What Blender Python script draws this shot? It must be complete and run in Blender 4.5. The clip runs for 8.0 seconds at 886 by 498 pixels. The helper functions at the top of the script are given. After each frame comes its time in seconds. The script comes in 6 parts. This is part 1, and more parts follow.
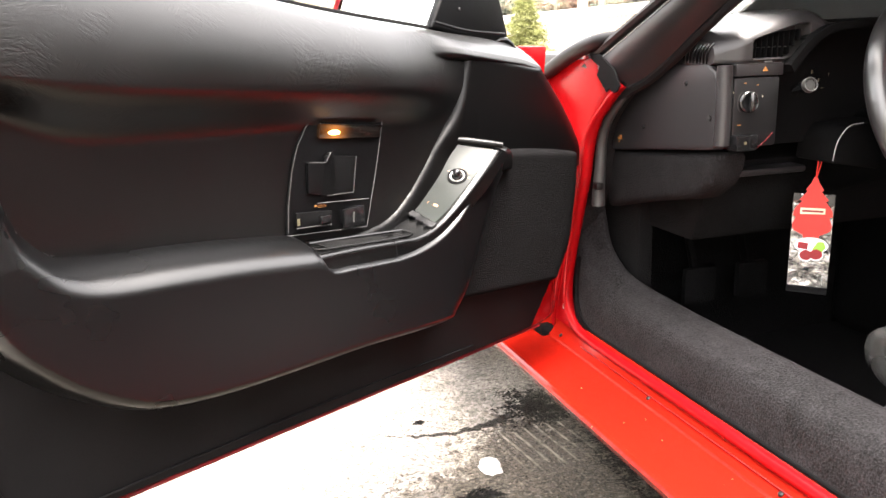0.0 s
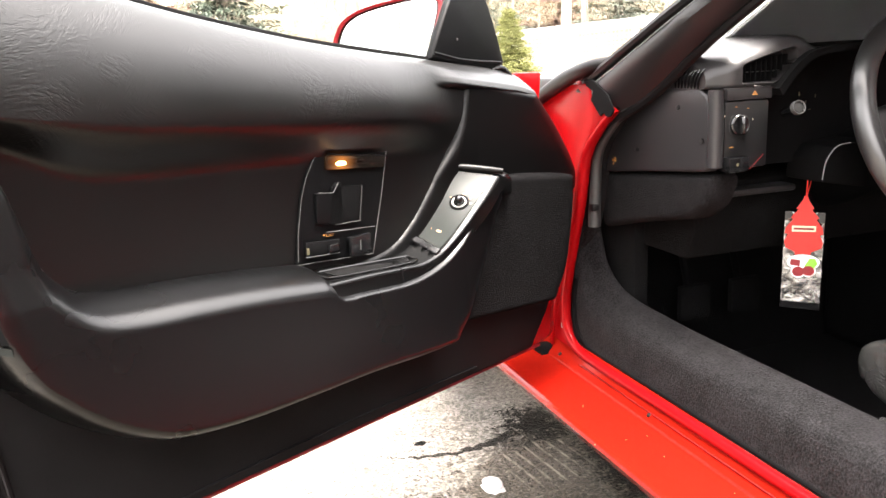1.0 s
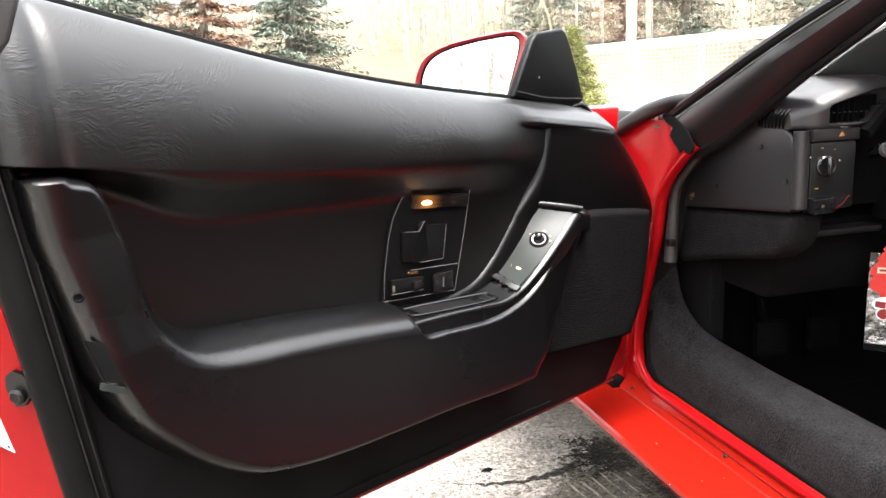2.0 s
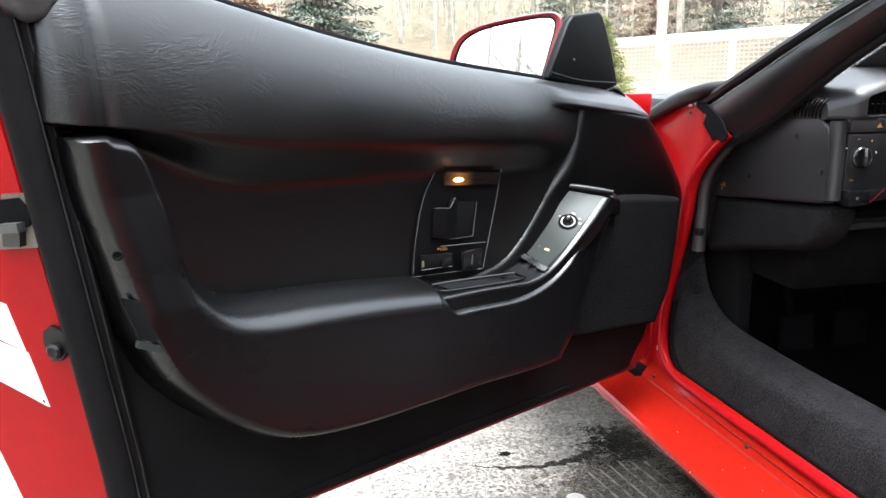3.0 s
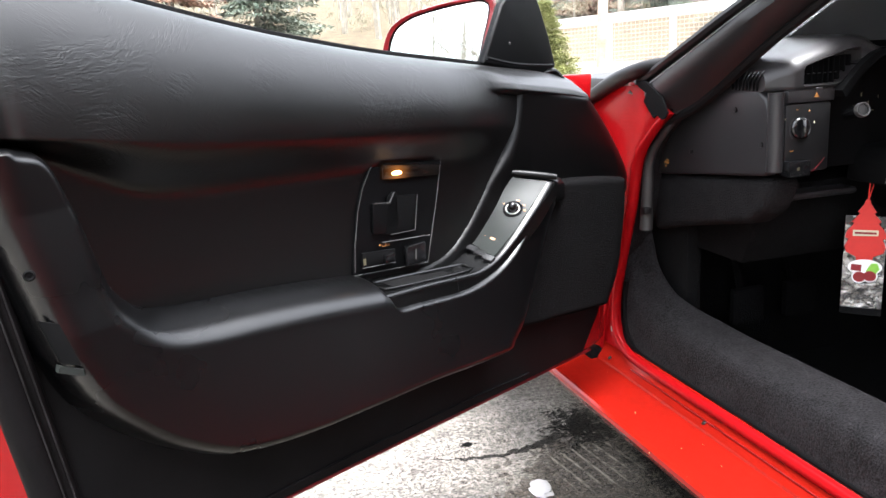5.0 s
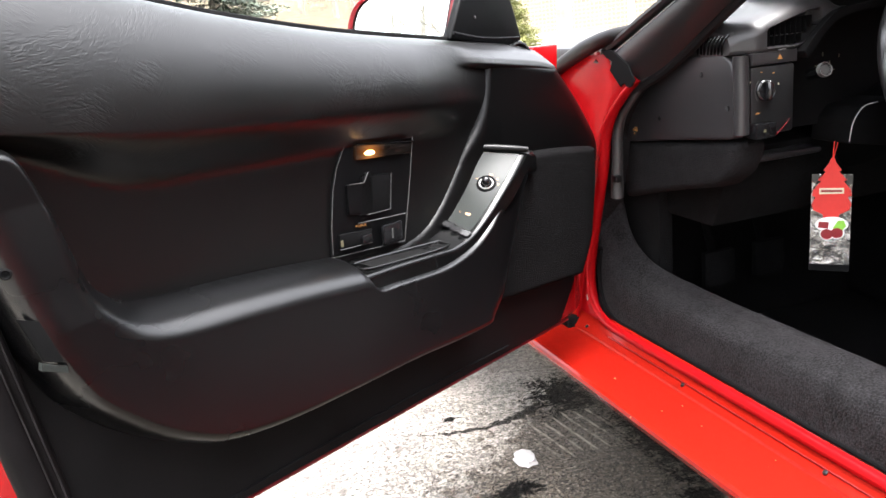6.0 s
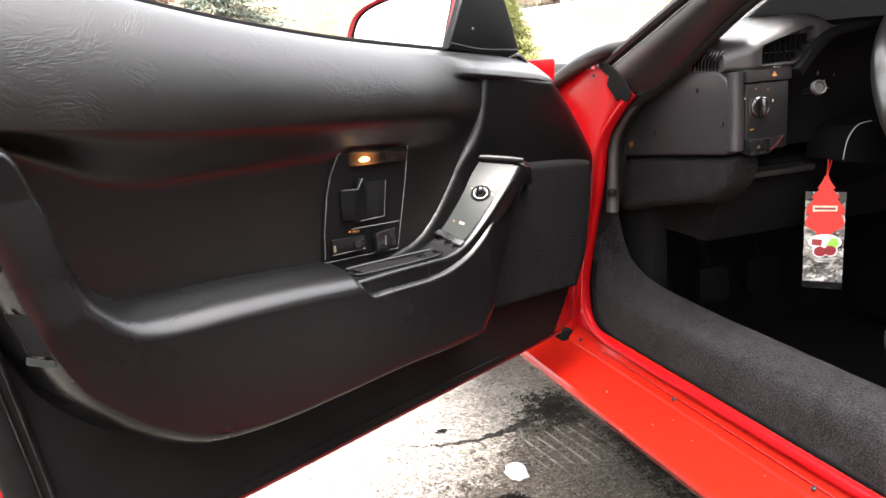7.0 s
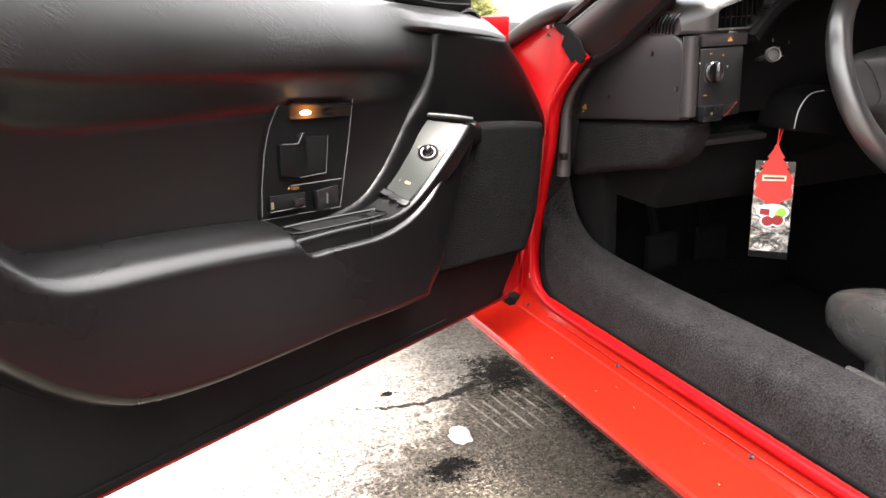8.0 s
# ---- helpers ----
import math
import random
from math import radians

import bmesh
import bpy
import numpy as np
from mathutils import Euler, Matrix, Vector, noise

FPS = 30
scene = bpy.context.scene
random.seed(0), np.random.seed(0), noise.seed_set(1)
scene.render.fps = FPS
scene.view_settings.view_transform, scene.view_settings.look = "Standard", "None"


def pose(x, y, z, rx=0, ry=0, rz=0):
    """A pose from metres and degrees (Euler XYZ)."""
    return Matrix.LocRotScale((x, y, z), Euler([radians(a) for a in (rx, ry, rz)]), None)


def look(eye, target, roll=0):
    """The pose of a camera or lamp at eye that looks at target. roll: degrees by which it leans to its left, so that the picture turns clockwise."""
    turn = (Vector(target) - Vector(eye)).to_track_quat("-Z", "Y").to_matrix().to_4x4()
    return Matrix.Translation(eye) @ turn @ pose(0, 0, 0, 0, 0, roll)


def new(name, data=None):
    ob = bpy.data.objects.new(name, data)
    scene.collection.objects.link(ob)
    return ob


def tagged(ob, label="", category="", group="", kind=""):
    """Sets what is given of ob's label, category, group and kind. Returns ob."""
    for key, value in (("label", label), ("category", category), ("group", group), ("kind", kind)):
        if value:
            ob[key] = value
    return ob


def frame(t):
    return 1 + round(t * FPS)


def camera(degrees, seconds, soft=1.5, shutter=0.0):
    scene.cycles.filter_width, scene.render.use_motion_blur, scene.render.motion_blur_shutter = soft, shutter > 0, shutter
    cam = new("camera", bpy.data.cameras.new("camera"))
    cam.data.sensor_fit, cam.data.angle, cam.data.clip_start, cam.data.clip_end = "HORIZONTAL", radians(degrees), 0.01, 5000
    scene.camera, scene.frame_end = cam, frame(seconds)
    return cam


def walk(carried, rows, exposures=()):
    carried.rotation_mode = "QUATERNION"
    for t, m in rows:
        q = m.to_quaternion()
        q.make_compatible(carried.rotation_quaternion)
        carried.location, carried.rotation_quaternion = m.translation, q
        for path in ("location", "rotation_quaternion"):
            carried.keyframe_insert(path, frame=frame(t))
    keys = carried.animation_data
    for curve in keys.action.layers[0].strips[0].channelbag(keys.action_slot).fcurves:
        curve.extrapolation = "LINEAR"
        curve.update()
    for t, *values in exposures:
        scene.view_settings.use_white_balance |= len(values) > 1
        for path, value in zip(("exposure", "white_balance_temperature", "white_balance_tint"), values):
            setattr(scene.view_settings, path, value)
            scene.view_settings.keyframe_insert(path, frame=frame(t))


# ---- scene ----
cam = camera(57.5, 8.0)
PATH = [
    (0, (0.048, 0.086, 0.826), (0.652, 1.926, 0.325), -1.6),
    (0.5, (0.035, 0.079, 0.838), (0.672, 1.919, 0.383), -2.1),
    (1, (0.022, 0.072, 0.843), (0.658, 1.912, 0.382), -2.5),
    (1.5, (0.033, 0.073, 0.878), (0.682, 1.91, 0.426), -7.7),
    (1.7, (0.015, 0.072, 0.882), (0.573, 1.945, 0.46), -4.6),
    (2.8, (-0.024, 0.072, 0.861), (0.453, 1.964, 0.424), -0.2),
    (3, (-0.022, 0.069, 0.864), (0.431, 1.965, 0.417), -0.5),
    (3.5, (-0.017, 0.072, 0.863), (0.41, 1.974, 0.415), -1.2),
    (4, (-0.012, 0.08, 0.859), (0.44, 1.98, 0.426), -1.5),
    (4.5, (0.0, 0.079, 0.858), (0.493, 1.968, 0.422), -1.9),
    (5, (0.002, 0.092, 0.864), (0.555, 1.954, 0.386), -3.2),
    (5.2, (-0.011, 0.089, 0.858), (0.558, 1.938, 0.353), -3.7),
    (6.3, (-0.001, 0.094, 0.867), (0.619, 1.917, 0.327), -5.7),
    (6.5, (0.005, 0.088, 0.861), (0.621, 1.919, 0.343), -5.4),
    (7, (-0.001, 0.084, 0.857), (0.62, 1.918, 0.355), -4.3),
    (7.5, (0.0, 0.097, 0.848), (0.663, 1.908, 0.317), -2.8),
    (8, (0.021, 0.108, 0.846), (0.733, 1.879, 0.249), -2.1),
]
EXPOSURES = [(0.0, 3.5, 7000, 13), (1.2, 3.25, 7000, 13), (3.0, 2.5, 6000, 7), (4.5, 2.5, 6100, 10), (6.5, 3.0, 6550, 12), (8.0, 3.35, 6900, 13)]
SKY, SUN, LAMP_GLOW = 0.22, 1.5, 3.0
walk(cam, [(t, look(eye, target, roll)) for t, eye, target, roll in PATH], EXPOSURES)

# ---- light ----
world = bpy.data.worlds.new("sky")
scene.world = world
world.use_nodes = True
wn, wl = world.node_tree.nodes, world.node_tree.links
sky = wn.new("ShaderNodeTexSky")
sky.sky_type = "NISHITA"
sky.sun_disc = False
sky.sun_elevation, sky.sun_rotation = radians(79.5), radians(163)
sky.air_density, sky.dust_density, sky.ozone_density = 1.0, 6.0, 1.0
soft_sky = wn.new("ShaderNodeHueSaturation")
soft_sky.inputs["Saturation"].default_value = 0.2
wl.new(sky.outputs[0], soft_sky.inputs["Color"])
wl.new(soft_sky.outputs[0], wn["Background"].inputs["Color"])
wn["Background"].inputs["Strength"].default_value = SKY
sun_data = bpy.data.lights.new("sun", "SUN")
sun_data.energy, sun_data.angle, sun_data.color = SUN, radians(24), (1.0, 0.98, 0.94)
sun = new("sun", sun_data)
sun.matrix_world = look((0.4, -1.4, 8.0), (0, 0, 0))


# ---- materials ----
def mat(name, col, rough=0.5, metal=0.0, var=0.2, scale=6.0, fine=220.0, bump=0.15, depth=0.0006, coat=0.0, spec=0.5, sheen=0.0, rvar=0.08, contrast=0.5):
    """A surface with blotches at one scale and grain at another."""
    m = bpy.data.materials.new(name)
    m.use_nodes = True
    n, l = m.node_tree.nodes, m.node_tree.links
    b = n["Principled BSDF"]
    co = n.new("ShaderNodeTexCoord")
    big, small = n.new("ShaderNodeTexNoise"), n.new("ShaderNodeTexNoise")
    for node, sc, det in ((big, scale, 4), (small, fine, 3)):
        node.inputs["Scale"].default_value, node.inputs["Detail"].default_value = sc, det
        l.new(co.outputs["Object"], node.inputs["Vector"])
    add = n.new("ShaderNodeMath")
    add.operation = "MULTIPLY_ADD"
    l.new(small.outputs["Fac"], add.inputs[0])
    add.inputs[1].default_value = contrast
    l.new(big.outputs["Fac"], add.inputs[2])
    ramp = n.new("ShaderNodeMapRange")
    ramp.inputs["From Min"].default_value, ramp.inputs["From Max"].default_value = 0.5 * (1 + contrast) - 0.17 * (1 + contrast), 0.5 * (1 + contrast) + 0.17 * (1 + contrast)
    l.new(add.outputs[0], ramp.inputs["Value"])
    mix = n.new("ShaderNodeMix")
    mix.data_type = "RGBA"
    mix.inputs["A"].default_value = [c * (1 - var) for c in col] + [1]
    mix.inputs["B"].default_value = [min(1, c * (1 + var)) for c in col] + [1]
    l.new(ramp.outputs[0], mix.inputs["Factor"])
    l.new(mix.outputs["Result"], b.inputs["Base Color"])
    rr = n.new("ShaderNodeMapRange")
    rr.inputs["To Min"].default_value, rr.inputs["To Max"].default_value = max(0.02, rough - rvar), min(1, rough + rvar)
    l.new(big.outputs["Fac"], rr.inputs["Value"])
    l.new(rr.outputs[0], b.inputs["Roughness"])
    b.inputs["Metallic"].default_value = metal
    b.inputs["Coat Weight"].default_value, b.inputs["Coat Roughness"].default_value = coat, 0.06
    b.inputs["Specular IOR Level"].default_value = spec
    b.inputs["Sheen Weight"].default_value = sheen
    if bump:
        bp = n.new("ShaderNodeBump")
        bp.inputs["Strength"].default_value, bp.inputs["Distance"].default_value = bump, depth
        l.new(small.outputs["Fac"], bp.inputs["Height"])
        l.new(bp.outputs[0], b.inputs["Normal"])
    return m


def creased(m, strength=0.25, depth=0.0005):
    """Adds clusters of fine bent wrinkles to a material."""
    n, l = m.node_tree.nodes, m.node_tree.links
    co = n.new("ShaderNodeTexCoord")

    def field(scale, detail=2):
        node = n.new("ShaderNodeTexNoise")
        node.inputs["Scale"].default_value, node.inputs["Detail"].default_value = scale, detail
        l.new(co.outputs["Object"], node.inputs["Vector"])
        return node.outputs["Fac"]

    def step(v, lo, hi):
        node = n.new("ShaderNodeMapRange")
        node.interpolation_type = "SMOOTHSTEP"
        node.inputs["From Min"].default_value, node.inputs["From Max"].default_value = lo, hi
        l.new(v, node.inputs["Value"])
        return node.outputs[0]

    def calc(op, a, b_):
        node = n.new("ShaderNodeMath")
        node.operation = op
        l.new(a, node.inputs[0])
        if isinstance(b_, float):
            node.inputs[1].default_value = b_
        else:
            l.new(b_, node.inputs[1])
        return node.outputs[0]

    total = None
    for k, (turn, along, across, spot) in enumerate(((4, 78, 330, 17.0), (42, 92, 400, 24.0), (-36, 85, 360, 21.0))):
        mp, st, wr, place = n.new("ShaderNodeMapping"), n.new("ShaderNodeMapping"), n.new("ShaderNodeTexNoise"), n.new("ShaderNodeTexNoise")
        mp.inputs["Rotation"].default_value, mp.inputs["Location"].default_value = (0, radians(turn), 0), (0.31 * k, 0.0, 0.17 * k)
        st.inputs["Scale"].default_value = (along, along, across)
        l.new(co.outputs["Object"], mp.inputs["Vector"])
        l.new(mp.outputs[0], st.inputs["Vector"])
        wr.inputs["Scale"].default_value, wr.inputs["Detail"].default_value, wr.inputs["Distortion"].default_value = 1.0, 1, 0.9
        l.new(st.outputs[0], wr.inputs["Vector"])
        place.inputs["Scale"].default_value, place.inputs["Detail"].default_value = spot, 2
        l.new(mp.outputs[0], place.inputs["Vector"])
        one = calc("MULTIPLY", step(wr.outputs["Fac"], 0.36, 0.60), step(place.outputs["Fac"], 0.48, 0.66))
        total = one if total is None else calc("ADD", total, one)
    total = calc("MULTIPLY", total, step(field(7.0), 0.34, 0.58))
    bp = n.new("ShaderNodeBump")
    bp.inputs["Strength"].default_value, bp.inputs["Distance"].default_value = strength, depth
    l.new(total, bp.inputs["Height"])
    b = n["Principled BSDF"]
    if b.inputs["Normal"].links:
        l.new(b.inputs["Normal"].links[0].from_socket, bp.inputs["Normal"])
    l.new(bp.outputs[0], b.inputs["Normal"])
    return m


def glowing(name, col, strength):
    m = bpy.data.materials.new(name)
    m.use_nodes = True
    b = m.node_tree.nodes["Principled BSDF"]
    b.inputs["Base Color"].default_value = (*col, 1)
    b.inputs["Emission Color"].default_value = (*col, 1)
    b.inputs["Emission Strength"].default_value = strength
    return m


def clear(name, tint=(1, 1, 1), rough=0.0):
    m = bpy.data.materials.new(name)
    m.use_nodes = True
    b = m.node_tree.nodes["Principled BSDF"]
    b.inputs["Base Color"].default_value = (*tint, 1)
    b.inputs["Transmission Weight"].default_value = 1
    b.inputs["Roughness"].default_value = rough
    b.inputs["IOR"].default_value = 1.05
    return m


VINYL = creased(mat("black_vinyl", (0.0013, 0.0013, 0.0014), 0.33, var=0.2, fine=900, bump=0.10, depth=0.0003, spec=0.50))
SOFT = mat("black_moulded_vinyl", (0.0012, 0.0012, 0.0013), 0.25, var=0.2, fine=1200, bump=0.06, depth=0.0003, spec=0.42, rvar=0.04)
ARM = mat("black_armrest_vinyl", (0.0009, 0.0009, 0.0011), 0.28, var=0.2, fine=1200, bump=0.06, depth=0.0003, spec=0.50, rvar=0.04)
PILLARV = mat("black_pillar_vinyl", (0.0095, 0.0090, 0.0095), 0.42, var=0.2, fine=900, bump=0.15, depth=0.0003, spec=0.45)
GREYTRIM = mat("pale_grey_trim", (0.26, 0.26, 0.25), 0.4, var=0.1, bump=0.0)
FRONTV = mat("black_panel_vinyl", (0.0010, 0.0010, 0.0011), 0.34, var=0.2, fine=1200, bump=0.12, depth=0.0003, spec=0.20)
DASH = mat("black_dash_vinyl", (0.0175, 0.0162, 0.0170), 0.40, var=0.2, fine=1100, bump=0.2, depth=0.0003, spec=0.45)
CLOTH = mat("black_inner_cloth", (0.0075, 0.0073, 0.0078), 0.7, var=0.3, scale=12, fine=900, bump=0.2, depth=0.0004, spec=0.05)
PLASTIC = mat("black_plastic", (0.008, 0.008, 0.0085), 0.34, var=0.15, fine=1500, bump=0.1, depth=0.0002)
PLATE = mat("satin_grey_plastic", (0.016, 0.018, 0.017), 0.34, var=0.12, fine=1500, bump=0.06, depth=0.0002, spec=0.10)
GLOSS = mat("gloss_black_plastic", (0.006, 0.006, 0.0065), 0.16, var=0.1, bump=0.0)
RUBBER = mat("black_rubber", (0.0024, 0.0022, 0.0024), 0.46, var=0.3, fine=500, bump=0.15, spec=0.3)
BLACKRUB = mat("dull_black_rubber", (0.0022, 0.0022, 0.0024), 0.85, var=0.3, fine=500, bump=0.15, spec=0.08)
STRIPRUB = mat("weathered_black_rubber", (0.0030, 0.0025, 0.0028), 0.7, var=0.4, scale=30, fine=400, bump=0.2, spec=0.1)
LINERUB = mat("pale_line_rubber", (0.016, 0.0145, 0.015), 0.7, var=0.5, scale=40, bump=0.1, spec=0.1)
GREYRUB = mat("grey_worn_rubber", (0.024, 0.0235, 0.023), 0.55, var=0.3, fine=300, bump=0.2)
CARPET = mat("charcoal_carpet", (0.0100, 0.0093, 0.0100), 0.95, var=0.97, scale=38, fine=330, bump=0.6, depth=0.003, spec=0.12, contrast=2.2)
PATCH = mat("worn_black_carpet", (0.0030, 0.0029, 0.0032), 0.97, var=0.98, scale=45, fine=480, bump=1.0, depth=0.004, spec=0.05, contrast=2.2)
KICK = mat("dark_carpet", (0.0092, 0.0088, 0.0093), 0.95, var=0.85, scale=40, fine=380, bump=1.0, depth=0.004, spec=0.12, contrast=2.2)
# black carpet with the shade of footwell and recesses put into its colour
SHADECARPET = mat("shaded_black_carpet", (0.0036, 0.0035, 0.0037), 0.97, var=0.4, scale=25, fine=420, bump=0.9, depth=0.004, spec=0.1)
RED = mat("red_paint", (0.235, 0.0032, 0.0046), 0.22, var=0.10, scale=5, fine=60, bump=0.0, coat=0.0, spec=0.10)
# car red with shade put into the colour; also colours seam, clip and wire
SHADERED = mat("shaded_red_paint", (0.14, 0.004, 0.007), 0.35, var=0.1, bump=0.0, coat=0.5)
def dusted(m, scale=85.0, lo=0.745, hi=0.785, col=(0.46, 0.22, 0.10, 1)):
    """Sparse pale specks of grit on a painted surface."""
    n, l = m.node_tree.nodes, m.node_tree.links
    b = n["Principled BSDF"]
    co, cl, rng, mx = n.new("ShaderNodeTexCoord"), n.new("ShaderNodeTexNoise"), n.new("ShaderNodeMapRange"), n.new("ShaderNodeMix")
    cl.inputs["Scale"].default_value, cl.inputs["Detail"].default_value = scale, 3
    l.new(co.outputs["Object"], cl.inputs["Vector"])
    rng.inputs["From Min"].default_value, rng.inputs["From Max"].default_value = lo, hi
    l.new(cl.outputs["Fac"], rng.inputs["Value"])
    mx.data_type = "RGBA"
    l.new(rng.outputs[0], mx.inputs["Factor"])
    l.new(b.inputs["Base Color"].links[0].from_socket, mx.inputs["A"])
    mx.inputs["B"].default_value = col
    l.new(mx.outputs["Result"], b.inputs["Base Color"])
    return m


SILLRED = dusted(mat("gritty_red_paint", (0.180, 0.0058, 0.0028), 0.20, var=0.10, scale=5, fine=60, bump=0.0, spec=0.22))
CHIP = mat("chipped_primer", (0.22, 0.17, 0.15), 0.7, var=0.3, bump=0.0)
WHITE = mat("white_label", (0.8, 0.8, 0.8), 0.5, var=0.05, bump=0.0)
STEEL = mat("zinc_steel", (0.45, 0.42, 0.36), 0.38, metal=0.9, var=0.3, scale=30, bump=0.1)
ZINC = mat("worn_zinc", (0.10, 0.088, 0.068), 0.5, metal=0.4, var=0.4, scale=30, bump=0.1)
WHEELHIDE = mat("black_wheel_leather", (0.017, 0.0165, 0.0167), 0.30, var=0.2, fine=700, bump=0.2, depth=0.0004, spec=0.9)
LEATHER = creased(mat("black_leather", (0.042, 0.041, 0.039), 0.27, var=0.2, fine=700, bump=0.2, depth=0.0005, spec=1.0), 0.8, 0.003)
MIRROR = mat("mirror_silver", (0.92, 0.93, 0.93), 0.02, metal=1.0, var=0.0, bump=0.0, rvar=0.0)
GLASS = clear("window_glass", (0.93, 0.97, 0.95))
BEZEL = mat("matt_black_plastic", (0.0024, 0.0025, 0.0028), 0.42, var=0.15, fine=1500, bump=0.1, depth=0.0002, spec=0.12)
EDGE = mat("pale_grey_edge", (0.045, 0.0445, 0.043), 0.4, var=0.2, bump=0.0)
ORANGE = mat("orange_print", (0.34, 0.15, 0.04), 0.5, var=0.1, bump=0.0)
DIMPRINT = mat("dim_print", (0.08, 0.07, 0.04), 0.5, var=0.1, bump=0.0)
PALEPRINT = mat("pale_print", (0.6, 0.55, 0.4), 0.5, var=0.1, bump=0.0)
LAMP = glowing("warm_lamp_glow", (1.0, 0.50, 0.14), LAMP_GLOW)


def lit_lens(m, spot, reach, strength):
    """A lens lit from behind by a small bulb: brightest before the bulb."""
    n, l = m.node_tree.nodes, m.node_tree.links
    co, far, rng, p = n.new("ShaderNodeTexCoord"), n.new("ShaderNodeVectorMath"), n.new("ShaderNodeMapRange"), n.new("ShaderNodeMath")
    far.operation = "DISTANCE"
    far.inputs[1].default_value = spot
    l.new(co.outputs["Object"], far.inputs[0])
    rng.inputs["From Min"].default_value, rng.inputs["From Max"].default_value = reach, 0.0
    l.new(far.outputs["Value"], rng.inputs["Value"])
    p.operation = "POWER"
    p.inputs[1].default_value = 2.5
    l.new(rng.outputs[0], p.inputs[0])
    k = n.new("ShaderNodeMath")
    k.operation = "MULTIPLY"
    k.inputs[1].default_value = strength
    l.new(p.outputs[0], k.inputs[0])
    b = n["Principled BSDF"]
    b.inputs["Emission Color"].default_value = (1.0, 0.34, 0.06, 1)
    l.new(k.outputs[0], b.inputs["Emission Strength"])
    return m


def sheer(name, col, glow):
    """Thin cloth that lets some light through."""
    m = mat(name, col, 0.9, var=0.15, fine=600, bump=0.2, spec=0.1)
    n, l = m.node_tree.nodes, m.node_tree.links
    tr, ad = n.new("ShaderNodeBsdfTranslucent"), n.new("ShaderNodeAddShader")
    tr.inputs["Color"].default_value = glow
    l.new(n["Principled BSDF"].outputs[0], ad.inputs[0])
    l.new(tr.outputs[0], ad.inputs[1])
    l.new(ad.outputs[0], n["Material Output"].inputs["Surface"])
    return m


SHADE = sheer("grey_shade_cloth", (0.052, 0.052, 0.053), (0.042, 0.042, 0.043, 1))
LENS = mat("amber_lens", (0.008, 0.006, 0.005), 0.12, var=0.2, bump=0.0)
lit_lens(LENS, (0.734, 0.747, 0.7245), 0.032, 0.11)


# ---- mesh builders ----
OFFS = {}


def part(name, bm, material, parent=None, label="", angle=40):
    """Links a bmesh, or (verts, faces), as one mesh object under a thing or part."""
    off = OFFS.get(parent, Vector())
    me = bpy.data.meshes.new(name)
    if isinstance(bm, tuple):
        me.from_pydata([Vector(v) - off for v in bm[0]], [], bm[1])
    else:
        bmesh.ops.translate(bm, verts=bm.verts, vec=-off)
        bmesh.ops.recalc_face_normals(bm, faces=bm.faces)
        bm.to_mesh(me)
        bm.free()
    me.polygons.foreach_set("use_smooth", [True] * len(me.polygons))
    me.set_sharp_from_angle(angle=radians(angle))
    me.materials.append(material)
    ob = new(name, me)
    if parent:
        ob.parent = parent
    OFFS[ob] = off
    return tagged(ob, label)


def thing(name, base, label, category, group="", kind=""):
    ob = new(name)
    ob.location = base
    OFFS[ob] = Vector(base)
    return tagged(ob, label, category, group, kind)


def spline(pts, n=8, closed=False):
    """A smooth line through control points."""
    p = np.array(pts, float)
    k = len(p)
    out = []
    for i in range(k if closed else k - 1):
        a, b = p[i], p[(i + 1) % k]
        c = p[(i - 1) % k] if closed or i else 2 * a - b
        d = p[(i + 2) % k] if closed or i + 2 < k else 2 * b - a
        for s in np.arange(n) / n:
            out.append(0.5 * (2 * a + (b - c) * s + (2 * c - 5 * a + 4 * b - d) * s**2 + (3 * a - c - 3 * b + d) * s**3))
    if not closed:
        out.append(p[-1])
    return np.array(out)


def box(x0, x1, y0, y1, z0, z1, bev=0.003, seg=2):
    bm = bmesh.new()
    bmesh.ops.create_cube(bm, size=1, matrix=Matrix.Translation(((x0 + x1) / 2, (y0 + y1) / 2, (z0 + z1) / 2)) @ Matrix.Diagonal((abs(x1 - x0), abs(y1 - y0), abs(z1 - z0), 1)))
    if bev:
        bmesh.ops.bevel(bm, geom=bm.edges[:], offset=bev, segments=seg, affect="EDGES", profile=0.5)
    return bm


AXIS = {"x": lambda a, b, d: (d, a, b), "y": lambda a, b, d: (a, d, b), "z": lambda a, b, d: (a, b, d)}


def prism(outline, axis, d0, d1, bev=0.0, seg=2):
    """An outline of two coordinates pushed along the third axis from d0 to d1."""
    bm = bmesh.new()
    f = AXIS[axis]
    lo = [bm.verts.new(f(a, b, d0)) for a, b in outline]
    hi = [bm.verts.new(f(a, b, d1)) for a, b in outline]
    bm.faces.new(lo)
    bm.faces.new(hi[::-1])
    k = len(lo)
    for i in range(k):
        bm.faces.new((lo[i], lo[(i + 1) % k], hi[(i + 1) % k], hi[i]))
    bmesh.ops.recalc_face_normals(bm, faces=bm.faces)
    if bev:
        sharp = [e for e in bm.edges if e.is_manifold and e.calc_face_angle(0) > radians(30)]
        bmesh.ops.bevel(bm, geom=sharp, offset=bev, segments=seg, affect="EDGES", profile=0.5, clamp_overlap=True)
    return bm


